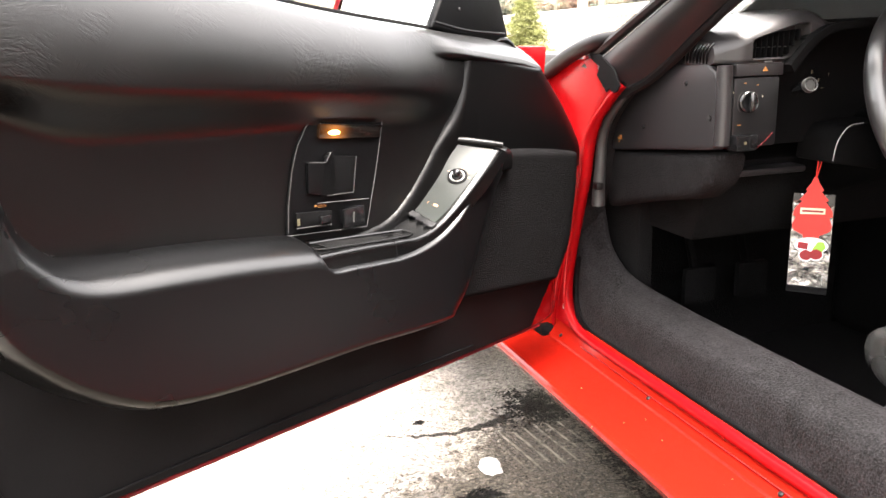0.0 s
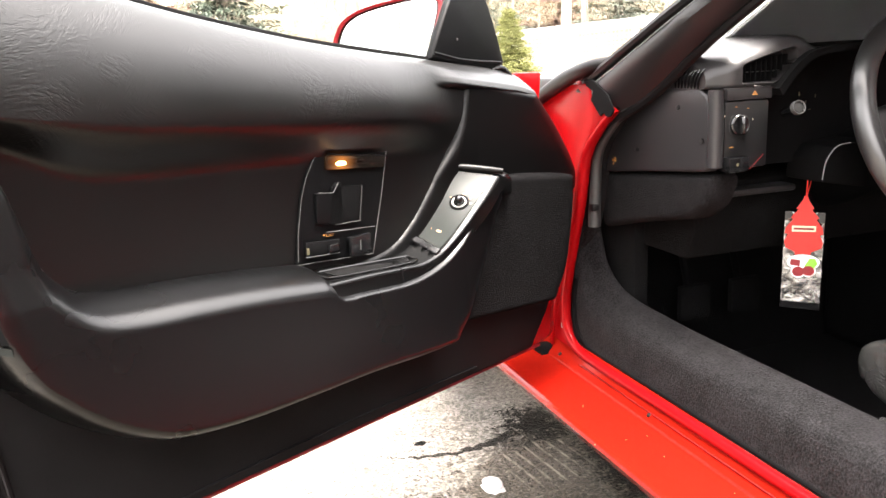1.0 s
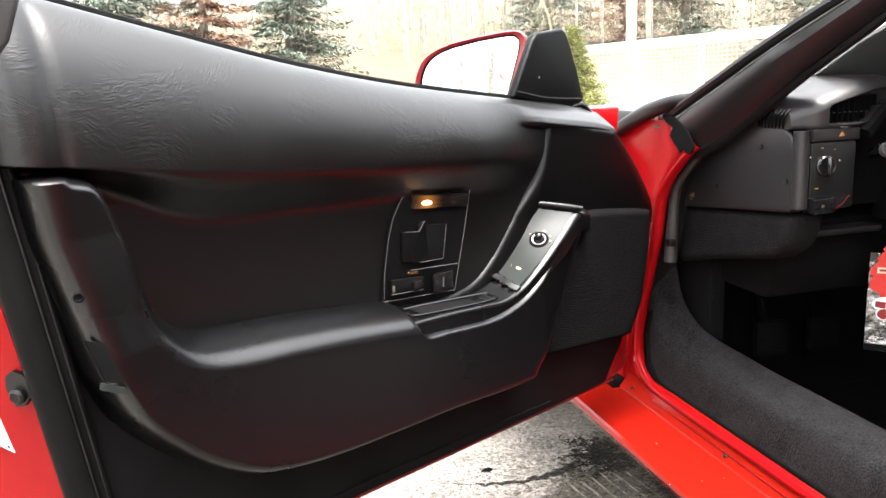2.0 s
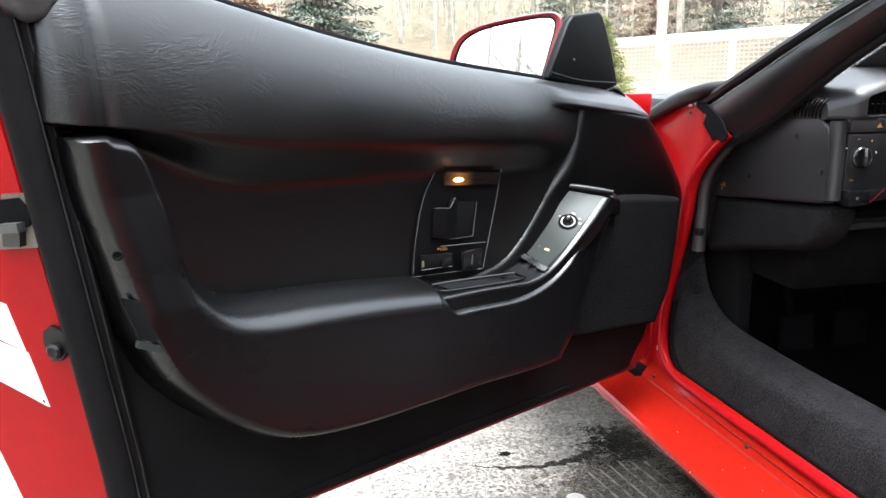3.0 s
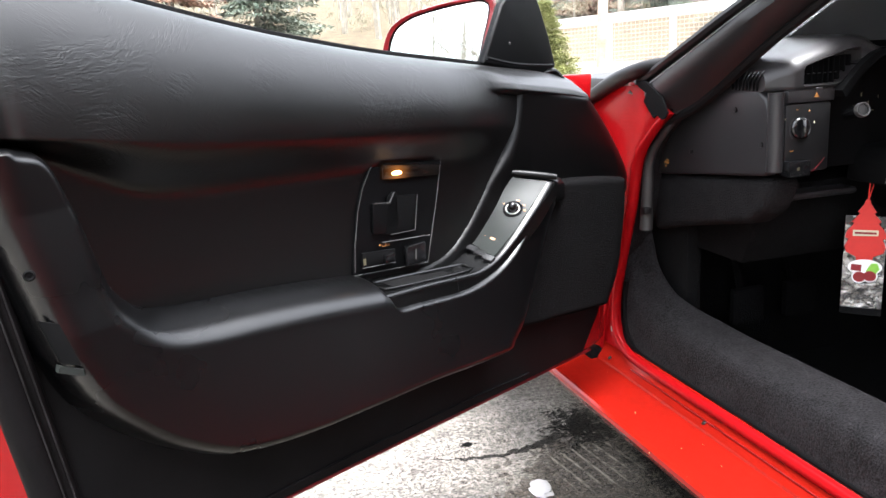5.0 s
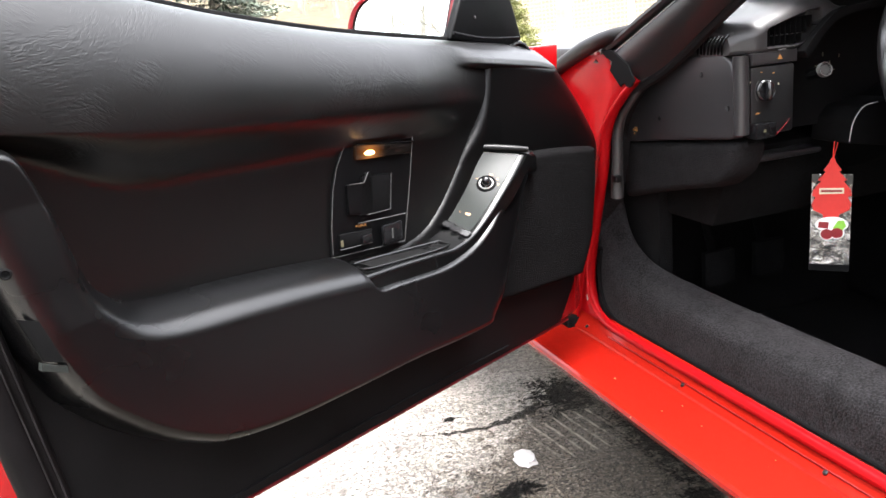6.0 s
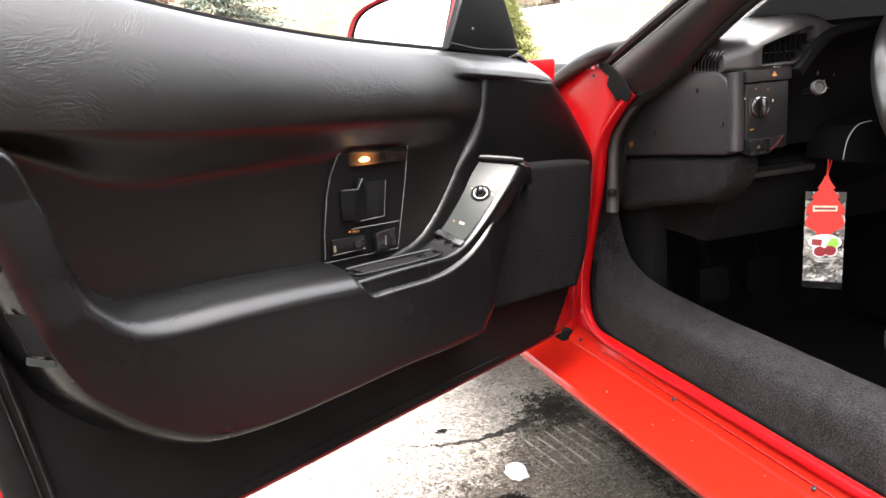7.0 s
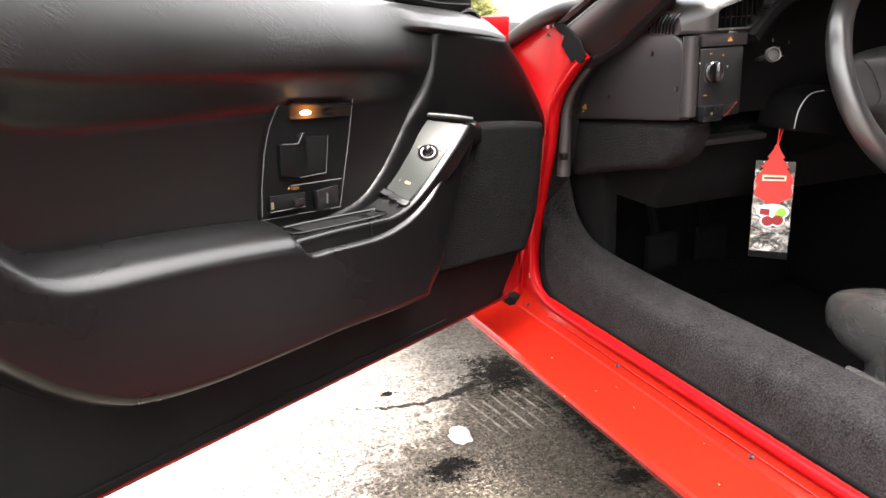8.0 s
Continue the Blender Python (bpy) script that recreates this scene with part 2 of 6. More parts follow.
def loft(rings, closed=True, caps=True):
    """Skin over rings of points that match one by one."""
    bm = bmesh.new()
    vs = [[bm.verts.new(p) for p in ring] for ring in rings]
    k = len(vs[0])
    for a, b in zip(vs, vs[1:]):
        for i in range(k if closed else k - 1):
            bm.faces.new((a[i], a[(i + 1) % k], b[(i + 1) % k], b[i]))
    if caps and closed:
        bm.faces.new(vs[0][::-1])
        bm.faces.new(vs[-1])
    return bm


def tube(pts, r, n=10, smooth=6, flat=1.0, closed=False):
    """A round bar along a smooth line; r is one radius or one for each control point."""
    radii = np.full(len(pts), r) if np.isscalar(r) else np.array(r, float)
    line = spline(np.column_stack([np.array(pts, float), radii]), smooth, closed) if smooth > 1 else np.column_stack([pts, radii])
    p = line[:, :3]
    rings = []
    nrm = None
    for i in range(len(p)):
        a, b = (p[(i - 1) % len(p)], p[(i + 1) % len(p)]) if closed else (p[max(i - 1, 0)], p[min(i + 1, len(p) - 1)])
        t = Vector(b - a).normalized()
        if nrm is None:
            nrm = t.orthogonal().normalized()
        nrm = (nrm - t * nrm.dot(t)).normalized()
        bi = t.cross(nrm)
        rings.append([Vector(p[i]) + float(line[i, 3]) * (math.cos(v) * nrm + flat * math.sin(v) * bi) for v in np.arange(n) * 2 * math.pi / n])
    if closed:
        rings.append(rings[0])
    return loft(rings, caps=not closed)


def turned(profile, origin, axis, n=24):
    """A turned piece: (radius, height) pairs round an axis."""
    q = Vector(axis).to_track_quat("Z", "Y").to_matrix()
    rings = [[Vector(origin) + q @ Vector((max(r, 1e-5) * math.cos(a), max(r, 1e-5) * math.sin(a), h)) for a in np.arange(n) * 2 * math.pi / n] for r, h in profile]
    return loft(rings)


def plate_on(origin, right, up, w, h, t=0.0012, bev=0.0003):
    """A thin plate at a place, its sides given by two directions."""
    right, up = Vector(right).normalized(), Vector(up).normalized()
    out = right.cross(up).normalized()
    m = Matrix((right, up, out)).transposed().to_4x4()
    bm = box(-w / 2, w / 2, -h / 2, h / 2, 0, t, bev, 1)
    bmesh.ops.transform(bm, matrix=Matrix.Translation(origin) @ m, verts=bm.verts)
    return bm


def lettering(word, size, place):
    """A printed word; place turns flat (x, y) into a place on its surface."""
    curve = bpy.data.curves.new("word", "FONT")
    curve.body, curve.size = word, size
    holder = bpy.data.objects.new("word", curve)
    me = bpy.data.meshes.new_from_object(holder)
    bm = bmesh.new()
    bm.from_mesh(me)
    for v in bm.verts:
        v.co = Vector(place(v.co.x, v.co.y))
    bpy.data.objects.remove(holder)
    bpy.data.curves.remove(curve)
    bpy.data.meshes.remove(me)
    return bm


def joined(*bms):
    out = bmesh.new()
    for b in bms:
        me = bpy.data.meshes.new("join")
        b.to_mesh(me)
        b.free()
        out.from_mesh(me)
        bpy.data.meshes.remove(me)
    return out


def away(pts, line):
    """Distance of points to an open line."""
    best = np.full(len(pts), 9.0)
    for a, b in zip(line[:-1], line[1:]):
        ab = b - a
        s = np.clip(((pts - a) @ ab) / max(ab @ ab, 1e-12), 0, 1)
        best = np.minimum(best, np.hypot(*(pts - a - s[:, None] * ab).T))
    return best


def within(pts, ring):
    inside = np.zeros(len(pts), bool)
    for a, b in zip(ring, np.roll(ring, -1, 0)):
        cross = (a[1] > pts[:, 1]) != (b[1] > pts[:, 1])
        at = (b[0] - a[0]) * (pts[:, 1] - a[1]) / (b[1] - a[1] + 1e-12) + a[0]
        inside ^= cross & (pts[:, 0] < at)
    return inside


def swell(sides, base, height, step=0.003):
    """A padded form on the door: sides are (line, roll radius) pairs that make up its outline in (u, z); it swells from depth base by height. A fine grid fills it, drawn in to the outline."""
    ring = np.concatenate([line for line, _ in sides])
    ring = ring[np.hypot(*(ring - np.roll(ring, 1, 0)).T) > 1e-6]

    def depth(pts):
        lack, near = np.zeros(len(pts)), np.full(len(pts), 9.0)
        for line, roll in sides:
            d = away(pts, line)
            near = np.minimum(near, d)
            lack += (1 - np.clip(d / (roll(pts[:, 0], pts[:, 1]) if callable(roll) else roll), 0, 1)) ** 6
        rise = np.sqrt(np.clip(1 - np.minimum(lack, 1.0) ** (1 / 3), 0, 1))
        h = height(pts[:, 0], pts[:, 1]) if callable(height) else height
        inside = within(pts, ring)
        return base - np.where(inside, h * rise, -0.002), inside, near

    lo, hi = ring.min(0) - 2 * step, ring.max(0) + 2 * step
    us, zs = np.arange(lo[0], hi[0], step), np.arange(lo[1], hi[1], step)
    pts = np.stack(np.meshgrid(us, zs, indexing="ij"), -1).reshape(-1, 2)
    q, inside, _ = depth(pts)
    nz = len(zs)
    cells = (np.arange(len(us) - 1)[:, None] * nz + np.arange(nz - 1)[None, :]).reshape(-1)
    quads = np.stack([cells, cells + nz, cells + nz + 1, cells + 1], 1)
    quads = quads[inside[quads].any(1)]
    # corners past the outline are drawn in to it
    used = np.unique(quads)
    for k in used[~inside[used]]:
        a, ab = ring, np.roll(ring, -1, 0) - ring
        t = np.clip(((pts[k] - a) * ab).sum(1) / np.maximum((ab * ab).sum(1), 1e-12), 0, 1)
        foot_ = a + t[:, None] * ab
        pts[k] = foot_[np.argmin(np.hypot(*(foot_ - pts[k]).T))]
        q[k] = base + 0.002
    at = np.full(len(pts), -1)
    at[used] = np.arange(len(used))
    verts = [(pts[k, 0], q[k], pts[k, 1]) for k in used]
    return verts, [tuple(f) for f in at[quads].tolist()]


# ---- ground and distance ----
def rise(x, y):
    """Height of the land: a flat drive, then a bank that climbs beyond the fence."""
    far = math.hypot(x, y)
    bank = max(0.0, far - 30) * 0.10
    return min(bank, 9.0) + 0.02 * max(0.0, far - 8) + (0.35 * noise.noise((x * 0.07, y * 0.07, 0)) if far > 8 else 0) * min(1, max(0.0, far - 8) / 10)


def ground_material():
    m = mat("wet_concrete", (0.215, 0.199, 0.172), 0.5, var=0.75, scale=14, fine=110, bump=0.6, depth=0.006, contrast=1.8, rvar=0.15)
    n, l = m.node_tree.nodes, m.node_tree.links
    b = n["Principled BSDF"]
    dry = b.inputs["Base Color"].links[0].from_socket
    co = n.new("ShaderNodeTexCoord")
    sep = n.new("ShaderNodeSeparateXYZ")
    l.new(co.outputs["Object"], sep.inputs[0])

    def calc(op, a, b_=None, c=None):
        node = n.new("ShaderNodeMath")
        node.operation = op
        for k, v in enumerate((a, b_, c)):
            if v is None:
                continue
            if isinstance(v, (int, float)):
                node.inputs[k].default_value = v
            else:
                l.new(v, node.inputs[k])
        return node.outputs[0]

    def cloud(scale, detail=6, rough=0.6):
        node = n.new("ShaderNodeTexNoise")
        node.inputs["Scale"].default_value, node.inputs["Detail"].default_value, node.inputs["Roughness"].default_value = scale, detail, rough
        l.new(co.outputs["Object"], node.inputs["Vector"])
        return node.outputs["Fac"]

    def n_rgb(c):
        node = n.new("ShaderNodeRGB")
        node.outputs[0].default_value = c
        return node.outputs[0]

    def band(v, lo, hi):
        node = n.new("ShaderNodeMapRange")
        node.inputs["From Min"].default_value, node.inputs["From Max"].default_value = lo, hi
        l.new(v, node.inputs["Value"])
        return node.outputs[0]

    X, Y = sep.outputs[0], sep.outputs[1]
    def blot(x, y, rx, ry, turn=0.0):
        """1 at the middle of an oval, 0 on its rim."""
        c, s = math.cos(turn), math.sin(turn)
        dx, dy = calc("SUBTRACT", X, x), calc("SUBTRACT", Y, y)
        a = calc("DIVIDE", calc("ADD", calc("MULTIPLY", dx, c), calc("MULTIPLY", dy, s)), rx)
        d = calc("DIVIDE", calc("ADD", calc("MULTIPLY", dx, -s), calc("MULTIPLY", dy, c)), ry)
        return calc("SUBTRACT", 1.0, calc("SQRT", calc("ADD", calc("MULTIPLY", a, a), calc("MULTIPLY", d, d))))

    def blend(fac, under, over):
        node = n.new("ShaderNodeMix")
        node.data_type = "RGBA"
        l.new(fac, node.inputs["Factor"])
        l.new(under, node.inputs["A"])
        if isinstance(over, tuple):
            node.inputs["B"].default_value = over
        else:
            l.new(over, node.inputs["B"])
        return node.outputs["Result"]

    rag = calc("SUBTRACT", cloud(11, 10, 0.72), 0.5)
    rag2 = calc("SUBTRACT", cloud(42, 10, 0.8), 0.5)
    rag3 = calc("SUBTRACT", cloud(150, 4, 0.7), 0.5)
    # grit: dark and pale grains in the dry slab
    dry = blend(calc("MULTIPLY", band(cloud(120, 5, 0.75), 0.53, 0.57), 0.95), dry, (0.012, 0.010, 0.008, 1))
    dry = blend(calc("MULTIPLY", band(cloud(170, 3, 0.7), 0.56, 0.62), 0.8), dry, (0.21, 0.19, 0.16, 1))
    dry = blend(calc("MULTIPLY", band(cloud(150, 3, 0.6), 0.60, 0.65), 0.85), dry, (0.016, 0.013, 0.010, 1))
    dry = blend(calc("MULTIPLY", band(cloud(300, 2, 0.6), 0.58, 0.62), 0.9), dry, (0.014, 0.012, 0.009, 1))
    dry = blend(calc("MULTIPLY", band(cloud(27, 5, 0.65), 0.57, 0.64), 0.75), dry, (0.045, 0.040, 0.031, 1))
    # damp half of the slab beside the car, with a broken rim
    side = calc("MULTIPLY", calc("SUBTRACT", calc("SUBTRACT", X, 0.66), calc("MULTIPLY", calc("SUBTRACT", Y, 1.63), 1.07)), 0.68)
    damp_at = calc("ADD", calc("MULTIPLY", side, 5.0), calc("ADD", calc("MULTIPLY", rag, 2.6), calc("MULTIPLY", rag2, 3.0)))
    wet = calc("MULTIPLY", band(damp_at, -0.1, 0.15), band(calc("ADD", blot(1.1, 1.1, 1.6, 1.9), calc("MULTIPLY", rag, 0.8)), 0.0, 0.12))
    soak = blend(band(cloud(34, 9, 0.9), 0.40, 0.60), n_rgb((0.0060, 0.0050, 0.0040, 1)), (0.095, 0.080, 0.060, 1))
    soak = blend(band(cloud(85, 7, 0.8), 0.52, 0.58), soak, (0.004, 0.0034, 0.0028, 1))
    soak = blend(band(cloud(190, 4, 0.8), 0.56, 0.66), soak, (0.15, 0.135, 0.11, 1))
    soak = blend(calc("MULTIPLY", band(cloud(150, 3, 0.6), 0.57, 0.62), 0.9), soak, (0.20, 0.18, 0.15, 1))
    soak = blend(calc("MULTIPLY", band(cloud(120, 3, 0.6), 0.55, 0.60), 0.9), soak, (0.003, 0.0026, 0.002, 1))
    # brown spatter on the dry slab towards the damp half
    spray = calc("MULTIPLY", band(damp_at, -2.6, -0.1), band(cloud(58, 8, 0.8), 0.50, 0.57))
    dry = blend(calc("MULTIPLY", spray, 0.85), dry, (0.022, 0.017, 0.012, 1))
    colour = blend(calc("MULTIPLY", wet, 0.95), dry, soak)
    # black marks: one large oil blot, a band along the sill, and broken spots
    black_mark = calc("MAXIMUM", blot(0.775, 1.655, 0.115, 0.15), blot(0.85, 1.36, 0.09, 0.26))
    black_mark = calc("MAXIMUM", black_mark, calc("MAXIMUM", blot(0.515, 1.34, 0.07, 0.05, 0.4), blot(0.80, 1.17, 0.06, 0.05)))
    black_mark = calc("ADD", black_mark, calc("ADD", calc("MULTIPLY", rag, 1.9), calc("ADD", calc("MULTIPLY", rag2, 3.4), calc("MULTIPLY", rag3, 2.4))))
    black_mark = calc("MAXIMUM", band(black_mark, 0.36, 0.44), calc("MULTIPLY", band(cloud(26, 6, 0.65), 0.66, 0.69), 0.8))
    black_mark = calc("MAXIMUM", black_mark, band(calc("ADD", blot(0.505, 1.674, 0.03, 0.022), calc("MULTIPLY", rag2, 3.4)), 0.45, 0.55))
    # a crack that runs across the slab
    dip = calc("SUBTRACT", X, 0.565)
    bed = calc("ADD", calc("MULTIPLY", calc("MULTIPLY", dip, dip), 1.9), 1.597)
    off = calc("ABSOLUTE", calc("ADD", calc("SUBTRACT", Y, bed), calc("ADD", calc("MULTIPLY", rag, 0.05), calc("MULTIPLY", rag2, 0.07))))
    width = calc("MULTIPLY", band(X, 0.36, 0.70), 0.014)
    crack = calc("MULTIPLY", calc("LESS_THAN", off, width), calc("MULTIPLY", band(X, 0.38, 0.42), band(X, 0.72, 0.69)))
    black_mark = calc("MAXIMUM", black_mark, calc("MULTIPLY", crack, 0.9))
    colour = blend(black_mark, colour, (0.0014, 0.0013, 0.0012, 1))
    # pale bars of a tyre print in the damp
    ripple = band(calc("SINE", calc("ADD", calc("MULTIPLY", calc("ADD", X, calc("MULTIPLY", Y, 0.12)), 225), calc("MULTIPLY", cloud(9), 3))), 0.62, 0.95)
    tread = calc("MULTIPLY", band(calc("ABSOLUTE", calc("SUBTRACT", X, 0.72)), 0.09, 0.075), band(calc("ABSOLUTE", calc("SUBTRACT", Y, 1.485)), 0.10, 0.07))
    tread = calc("MULTIPLY", calc("MULTIPLY", ripple, tread), band(cloud(24, 5), 0.40, 0.58))
    colour = blend(calc("MULTIPLY", tread, 0.9), colour, (0.27, 0.25, 0.21, 1))
    mix = colour
    # land beyond the drive: dead leaves and pale grass
    land = n.new("ShaderNodeMix")
    land.data_type = "RGBA"
    far = calc("SQRT", calc("ADD", calc("MULTIPLY", X, X), calc("MULTIPLY", Y, Y)))
    l.new(band(calc("ADD", far, calc("MULTIPLY", cloud(0.6), 4)), 22, 25), land.inputs["Factor"])
    l.new(mix, land.inputs["A"])
    leaf = n.new("ShaderNodeValToRGB")
    leaf.color_ramp.elements[0].color, leaf.color_ramp.elements[1].color = (0.032, 0.019, 0.009, 1), (0.13, 0.098, 0.058, 1)
    l.new(band(cloud(1.6, 10, 0.75), 0.3, 0.7), leaf.inputs[0])
    l.new(leaf.outputs[0], land.inputs["B"])
    l.new(land.outputs["Result"], b.inputs["Base Color"])
    wetness = calc("MAXIMUM", calc("MULTIPLY", wet, 0.55), calc("MULTIPLY", band(cloud(2.2, 5), 0.42, 0.6), 0.75))
    shine = n.new("ShaderNodeMapRange")
    shine.inputs["To Min"].default_value, shine.inputs["To Max"].default_value = 0.5, 0.04
    l.new(calc("MAXIMUM", black_mark, calc("MULTIPLY", wet, 0.8)), shine.inputs["Value"])
    l.new(shine.outputs[0], b.inputs["Specular IOR Level"])
    damp = n.new("ShaderNodeMapRange")
    damp.inputs["To Min"].default_value, damp.inputs["To Max"].default_value = 0.55, 0.22
    l.new(wetness, damp.inputs["Value"])
    dull = n.new("ShaderNodeMix")
    l.new(land.inputs["Factor"].links[0].from_socket, dull.inputs["Factor"])
    l.new(damp.outputs[0], dull.inputs["A"])
    dull.inputs["B"].default_value = 1.0
    l.new(dull.outputs["Result"], b.inputs["Roughness"])
    grit = n.new("ShaderNodeBump")
    grit.inputs["Strength"].default_value, grit.inputs["Distance"].default_value = 1.0, 0.004
    l.new(cloud(230, 4, 0.7), grit.inputs["Height"])
    l.new(grit.outputs[0], b.inputs["Normal"])
    return m


def graded(c, near, far, k):
    """Coordinates that lie dense near c and spread out to far."""
    s = np.linspace(-1, 1, k)
    return c + np.sign(s) * (near * np.abs(s) + far * np.abs(s) ** 5)


gx, gy = graded(0.5, 6, 900, 90), graded(1.5, 6, 900, 90)
gverts = [(x, y, rise(x, y)) for x in gx for y in gy]
gfaces = [(i * 90 + j, (i + 1) * 90 + j, (i + 1) * 90 + j + 1, i * 90 + j + 1) for i in range(89) for j in range(89)]
tagged(part("ground", (gverts, gfaces), ground_material(), angle=180), "wet stained concrete drive with a cracked surface", "ground", kind="structure")

# a melting lump of ice on the drive
lump = bmesh.new()
bmesh.ops.create_icosphere(lump, subdivisions=3, radius=1)
for v in lump.verts:
    k = 1 + 0.35 * noise.noise(v.co * 1.6) + 0.12 * noise.noise(v.co * 5)
    v.co = Vector((0.580 + v.co.x * 0.024 * k + v.co.y * 0.004, 1.436 + v.co.y * 0.031 * k, 0.001 + v.co.z * 0.006 * k))
ICE = mat("old_ice", (0.34, 0.34, 0.335), 0.3, var=0.1, bump=0.3)
tagged(part("ice_lump", lump, ICE), "small white lump of melting ice on the drive", "ice")

# ---- the car ----
CAR = Vector((1.45, 1.2, 0.0))
car = thing("sports_car", CAR, "red low sports car with black interior and its driver door open", "car")

# -- sill and door opening --
SILL = [(0.68, 0.17), (0.66, 0.20), (0.615, 0.240), (0.600, 0.247), (0.5945, 0.252), (0.590, 0.262), (0.591, 0.2685), (0.596, 0.2712), (0.640, 0.272), (0.690, 0.274), (0.6915, 0.2775), (0.697, 0.282), (0.703, 0.288), (0.709, 0.296), (0.715, 0.305), (0.722, 0.309), (0.730, 0.306), (0.735, 0.295), (0.75, 0.28), (0.75, 0.17)]
sill = part("sill", loft([[(x, y, z) for x, z in SILL] for y in np.linspace(-0.9, 1.50, 25)]), SILLRED, car, "glossy red painted door sill with small screws", 18)
for y in (1.372, 1.075, 0.785, 0.5):
    part("screw", turned([(0.0, 0.0), (0.0036, 0.0), (0.0036, 0.0016), (0.0024, 0.0026), (0, 0.0026)], (0.698, y, 0.284), (-0.6, 0, 0.8), 12), RUBBER, sill, "small dull screw")
part("groove", tube([(0.7005, y, 0.2875) for y in (-0.9, 0.2, 1.30)], 0.0009, 6, 4), SHADERED, sill, "dark seam along the sill")

# carpeted inner sill that sweeps up the kick panel
def sill_cut(y):
    """Cross-cut of the carpeted sill at a place along the car."""
    rise_in = float(np.interp(y, SWEEP[:, 0], SWEEP[:, 1]))
    rise_out = float(np.interp(y, SWEEP[:, 0], SWEEP[:, 2]))
    pinch = 0.6 * float(np.interp(y, [1.19, 1.34], [0, 1]))
    cut = []
    for x, z in ((0.722, 0.292), (0.7262, 0.318), (0.7290, 0.335), (0.7318, 0.352), (0.7352, 0.368), (0.7395, 0.3775), (0.746, 0.3835), (0.755, 0.3875), (0.766, 0.3905), (0.778, 0.3935), (0.790, 0.396), (0.799, 0.3975), (0.805, 0.395), (0.813, 0.382)):
        up = rise_out * min(1.0, max(0.0, (z - 0.31) / 0.06)) + (rise_in - rise_out) * min(1.0, max(0.0, (x - 0.740) / 0.040))
        cut.append((x - pinch * max(0.0, x - 0.760), z + up))
    return cut + [(0.822 - pinch * 0.06, 0.33), (0.83, 0.20), (0.75, 0.20)]
SWEEP = spline([(1.10, 0.0, 0.0), (1.17, 0.002, 0.0), (1.22, 0.007, 0.0), (1.27, 0.018, 0.001), (1.30, 0.032, 0.005), (1.325, 0.054, 0.015), (1.34, 0.078, 0.030), (1.355, 0.115, 0.058), (1.375, 0.17, 0.12)], 6)
part("sill_carpet", loft([[(x, y, z) for x, z in sill_cut(y)] for y in np.concatenate([np.linspace(-0.9, 1.05, 30), np.linspace(1.07, 1.375, 44)])]), CARPET, car, "charcoal carpet over the high inner sill")

part("sill_welt", tube([(0.7275, y, z) for y, z in ((-0.6, 0.313), (0.9, 0.312), (1.186, 0.3105), (1.275, 0.3095), (1.313, 0.3120), (1.343, 0.324), (1.362, 0.351), (1.369, 0.394), (1.360, 0.435))], 0.0042, 8, 5), BLACKRUB, car, "black welt where the carpet meets the sill")

# hinge pillar: a red plate that widens towards the windscreen foot, with its rolled flange
FLANGE = [(-0.6, 0.304), (0.9, 0.302), (1.10, 0.300), (1.24, 0.299), (1.305, 0.300), (1.345, 0.308), (1.368, 0.324), (1.380, 0.350), (1.381, 0.385), (1.373, 0.425), (1.3587, 0.473), (1.3357, 0.541), (1.3216, 0.584), (1.3105, 0.635), (1.302, 0.662), (1.286, 0.687), (1.264, 0.708), (1.238, 0.730), (1.213, 0.747)]
fl = spline(FLANGE, 6)
pillar_ring = [tuple(p) for p in fl if p[0] > 1.0] + [(1.238, 0.757), (1.264, 0.770), (1.288, 0.784), (1.30, 0.790), (1.36, 0.787), (1.45, 0.755), (1.52, 0.70), (1.56, 0.5), (1.54, 0.28), (1.02, 0.28)]
pillar = part("hinge_pillar", prism(pillar_ring, "x", 0.712, 0.727, 0.004), RED, car, "red painted hinge pillar beside the open door")
part("flange", tube([(0.715, y, z) for y, z in FLANGE], [0.0092] * 15 + [0.009, 0.008, 0.007, 0.003], 10, 5, 1.0), RED, pillar)
part("hinge_bracket", prism([(1.405, 0.272), (1.448, 0.270), (1.452, 0.278), (1.440, 0.288), (1.412, 0.290)], "x", 0.676, 0.712, 0.003), BLACKRUB, pillar, "black hinge bracket")

part("fold", tube([(0.7035, 1.377, 0.434), (0.7025, 1.391, 0.394), (0.7020, 1.402, 0.352), (0.7025, 1.412, 0.314), (0.704, 1.4145, 0.290)], [0.002, 0.0042, 0.0048, 0.0046, 0.003], 8, 5), RED, pillar, "narrow folded edge with chipped paint")
for y, z, w, h in ((1.406, 0.345, 0.004, 0.012), (1.389, 0.335, 0.004, 0.010)):
    part("chip", plate_on((0.6985 if y > 1.39 else 0.7115, y, z), (0, -1, 0), (0, 0, 1), w, h, 0.0006, 0), CHIP, pillar, "pale chip in the paint")

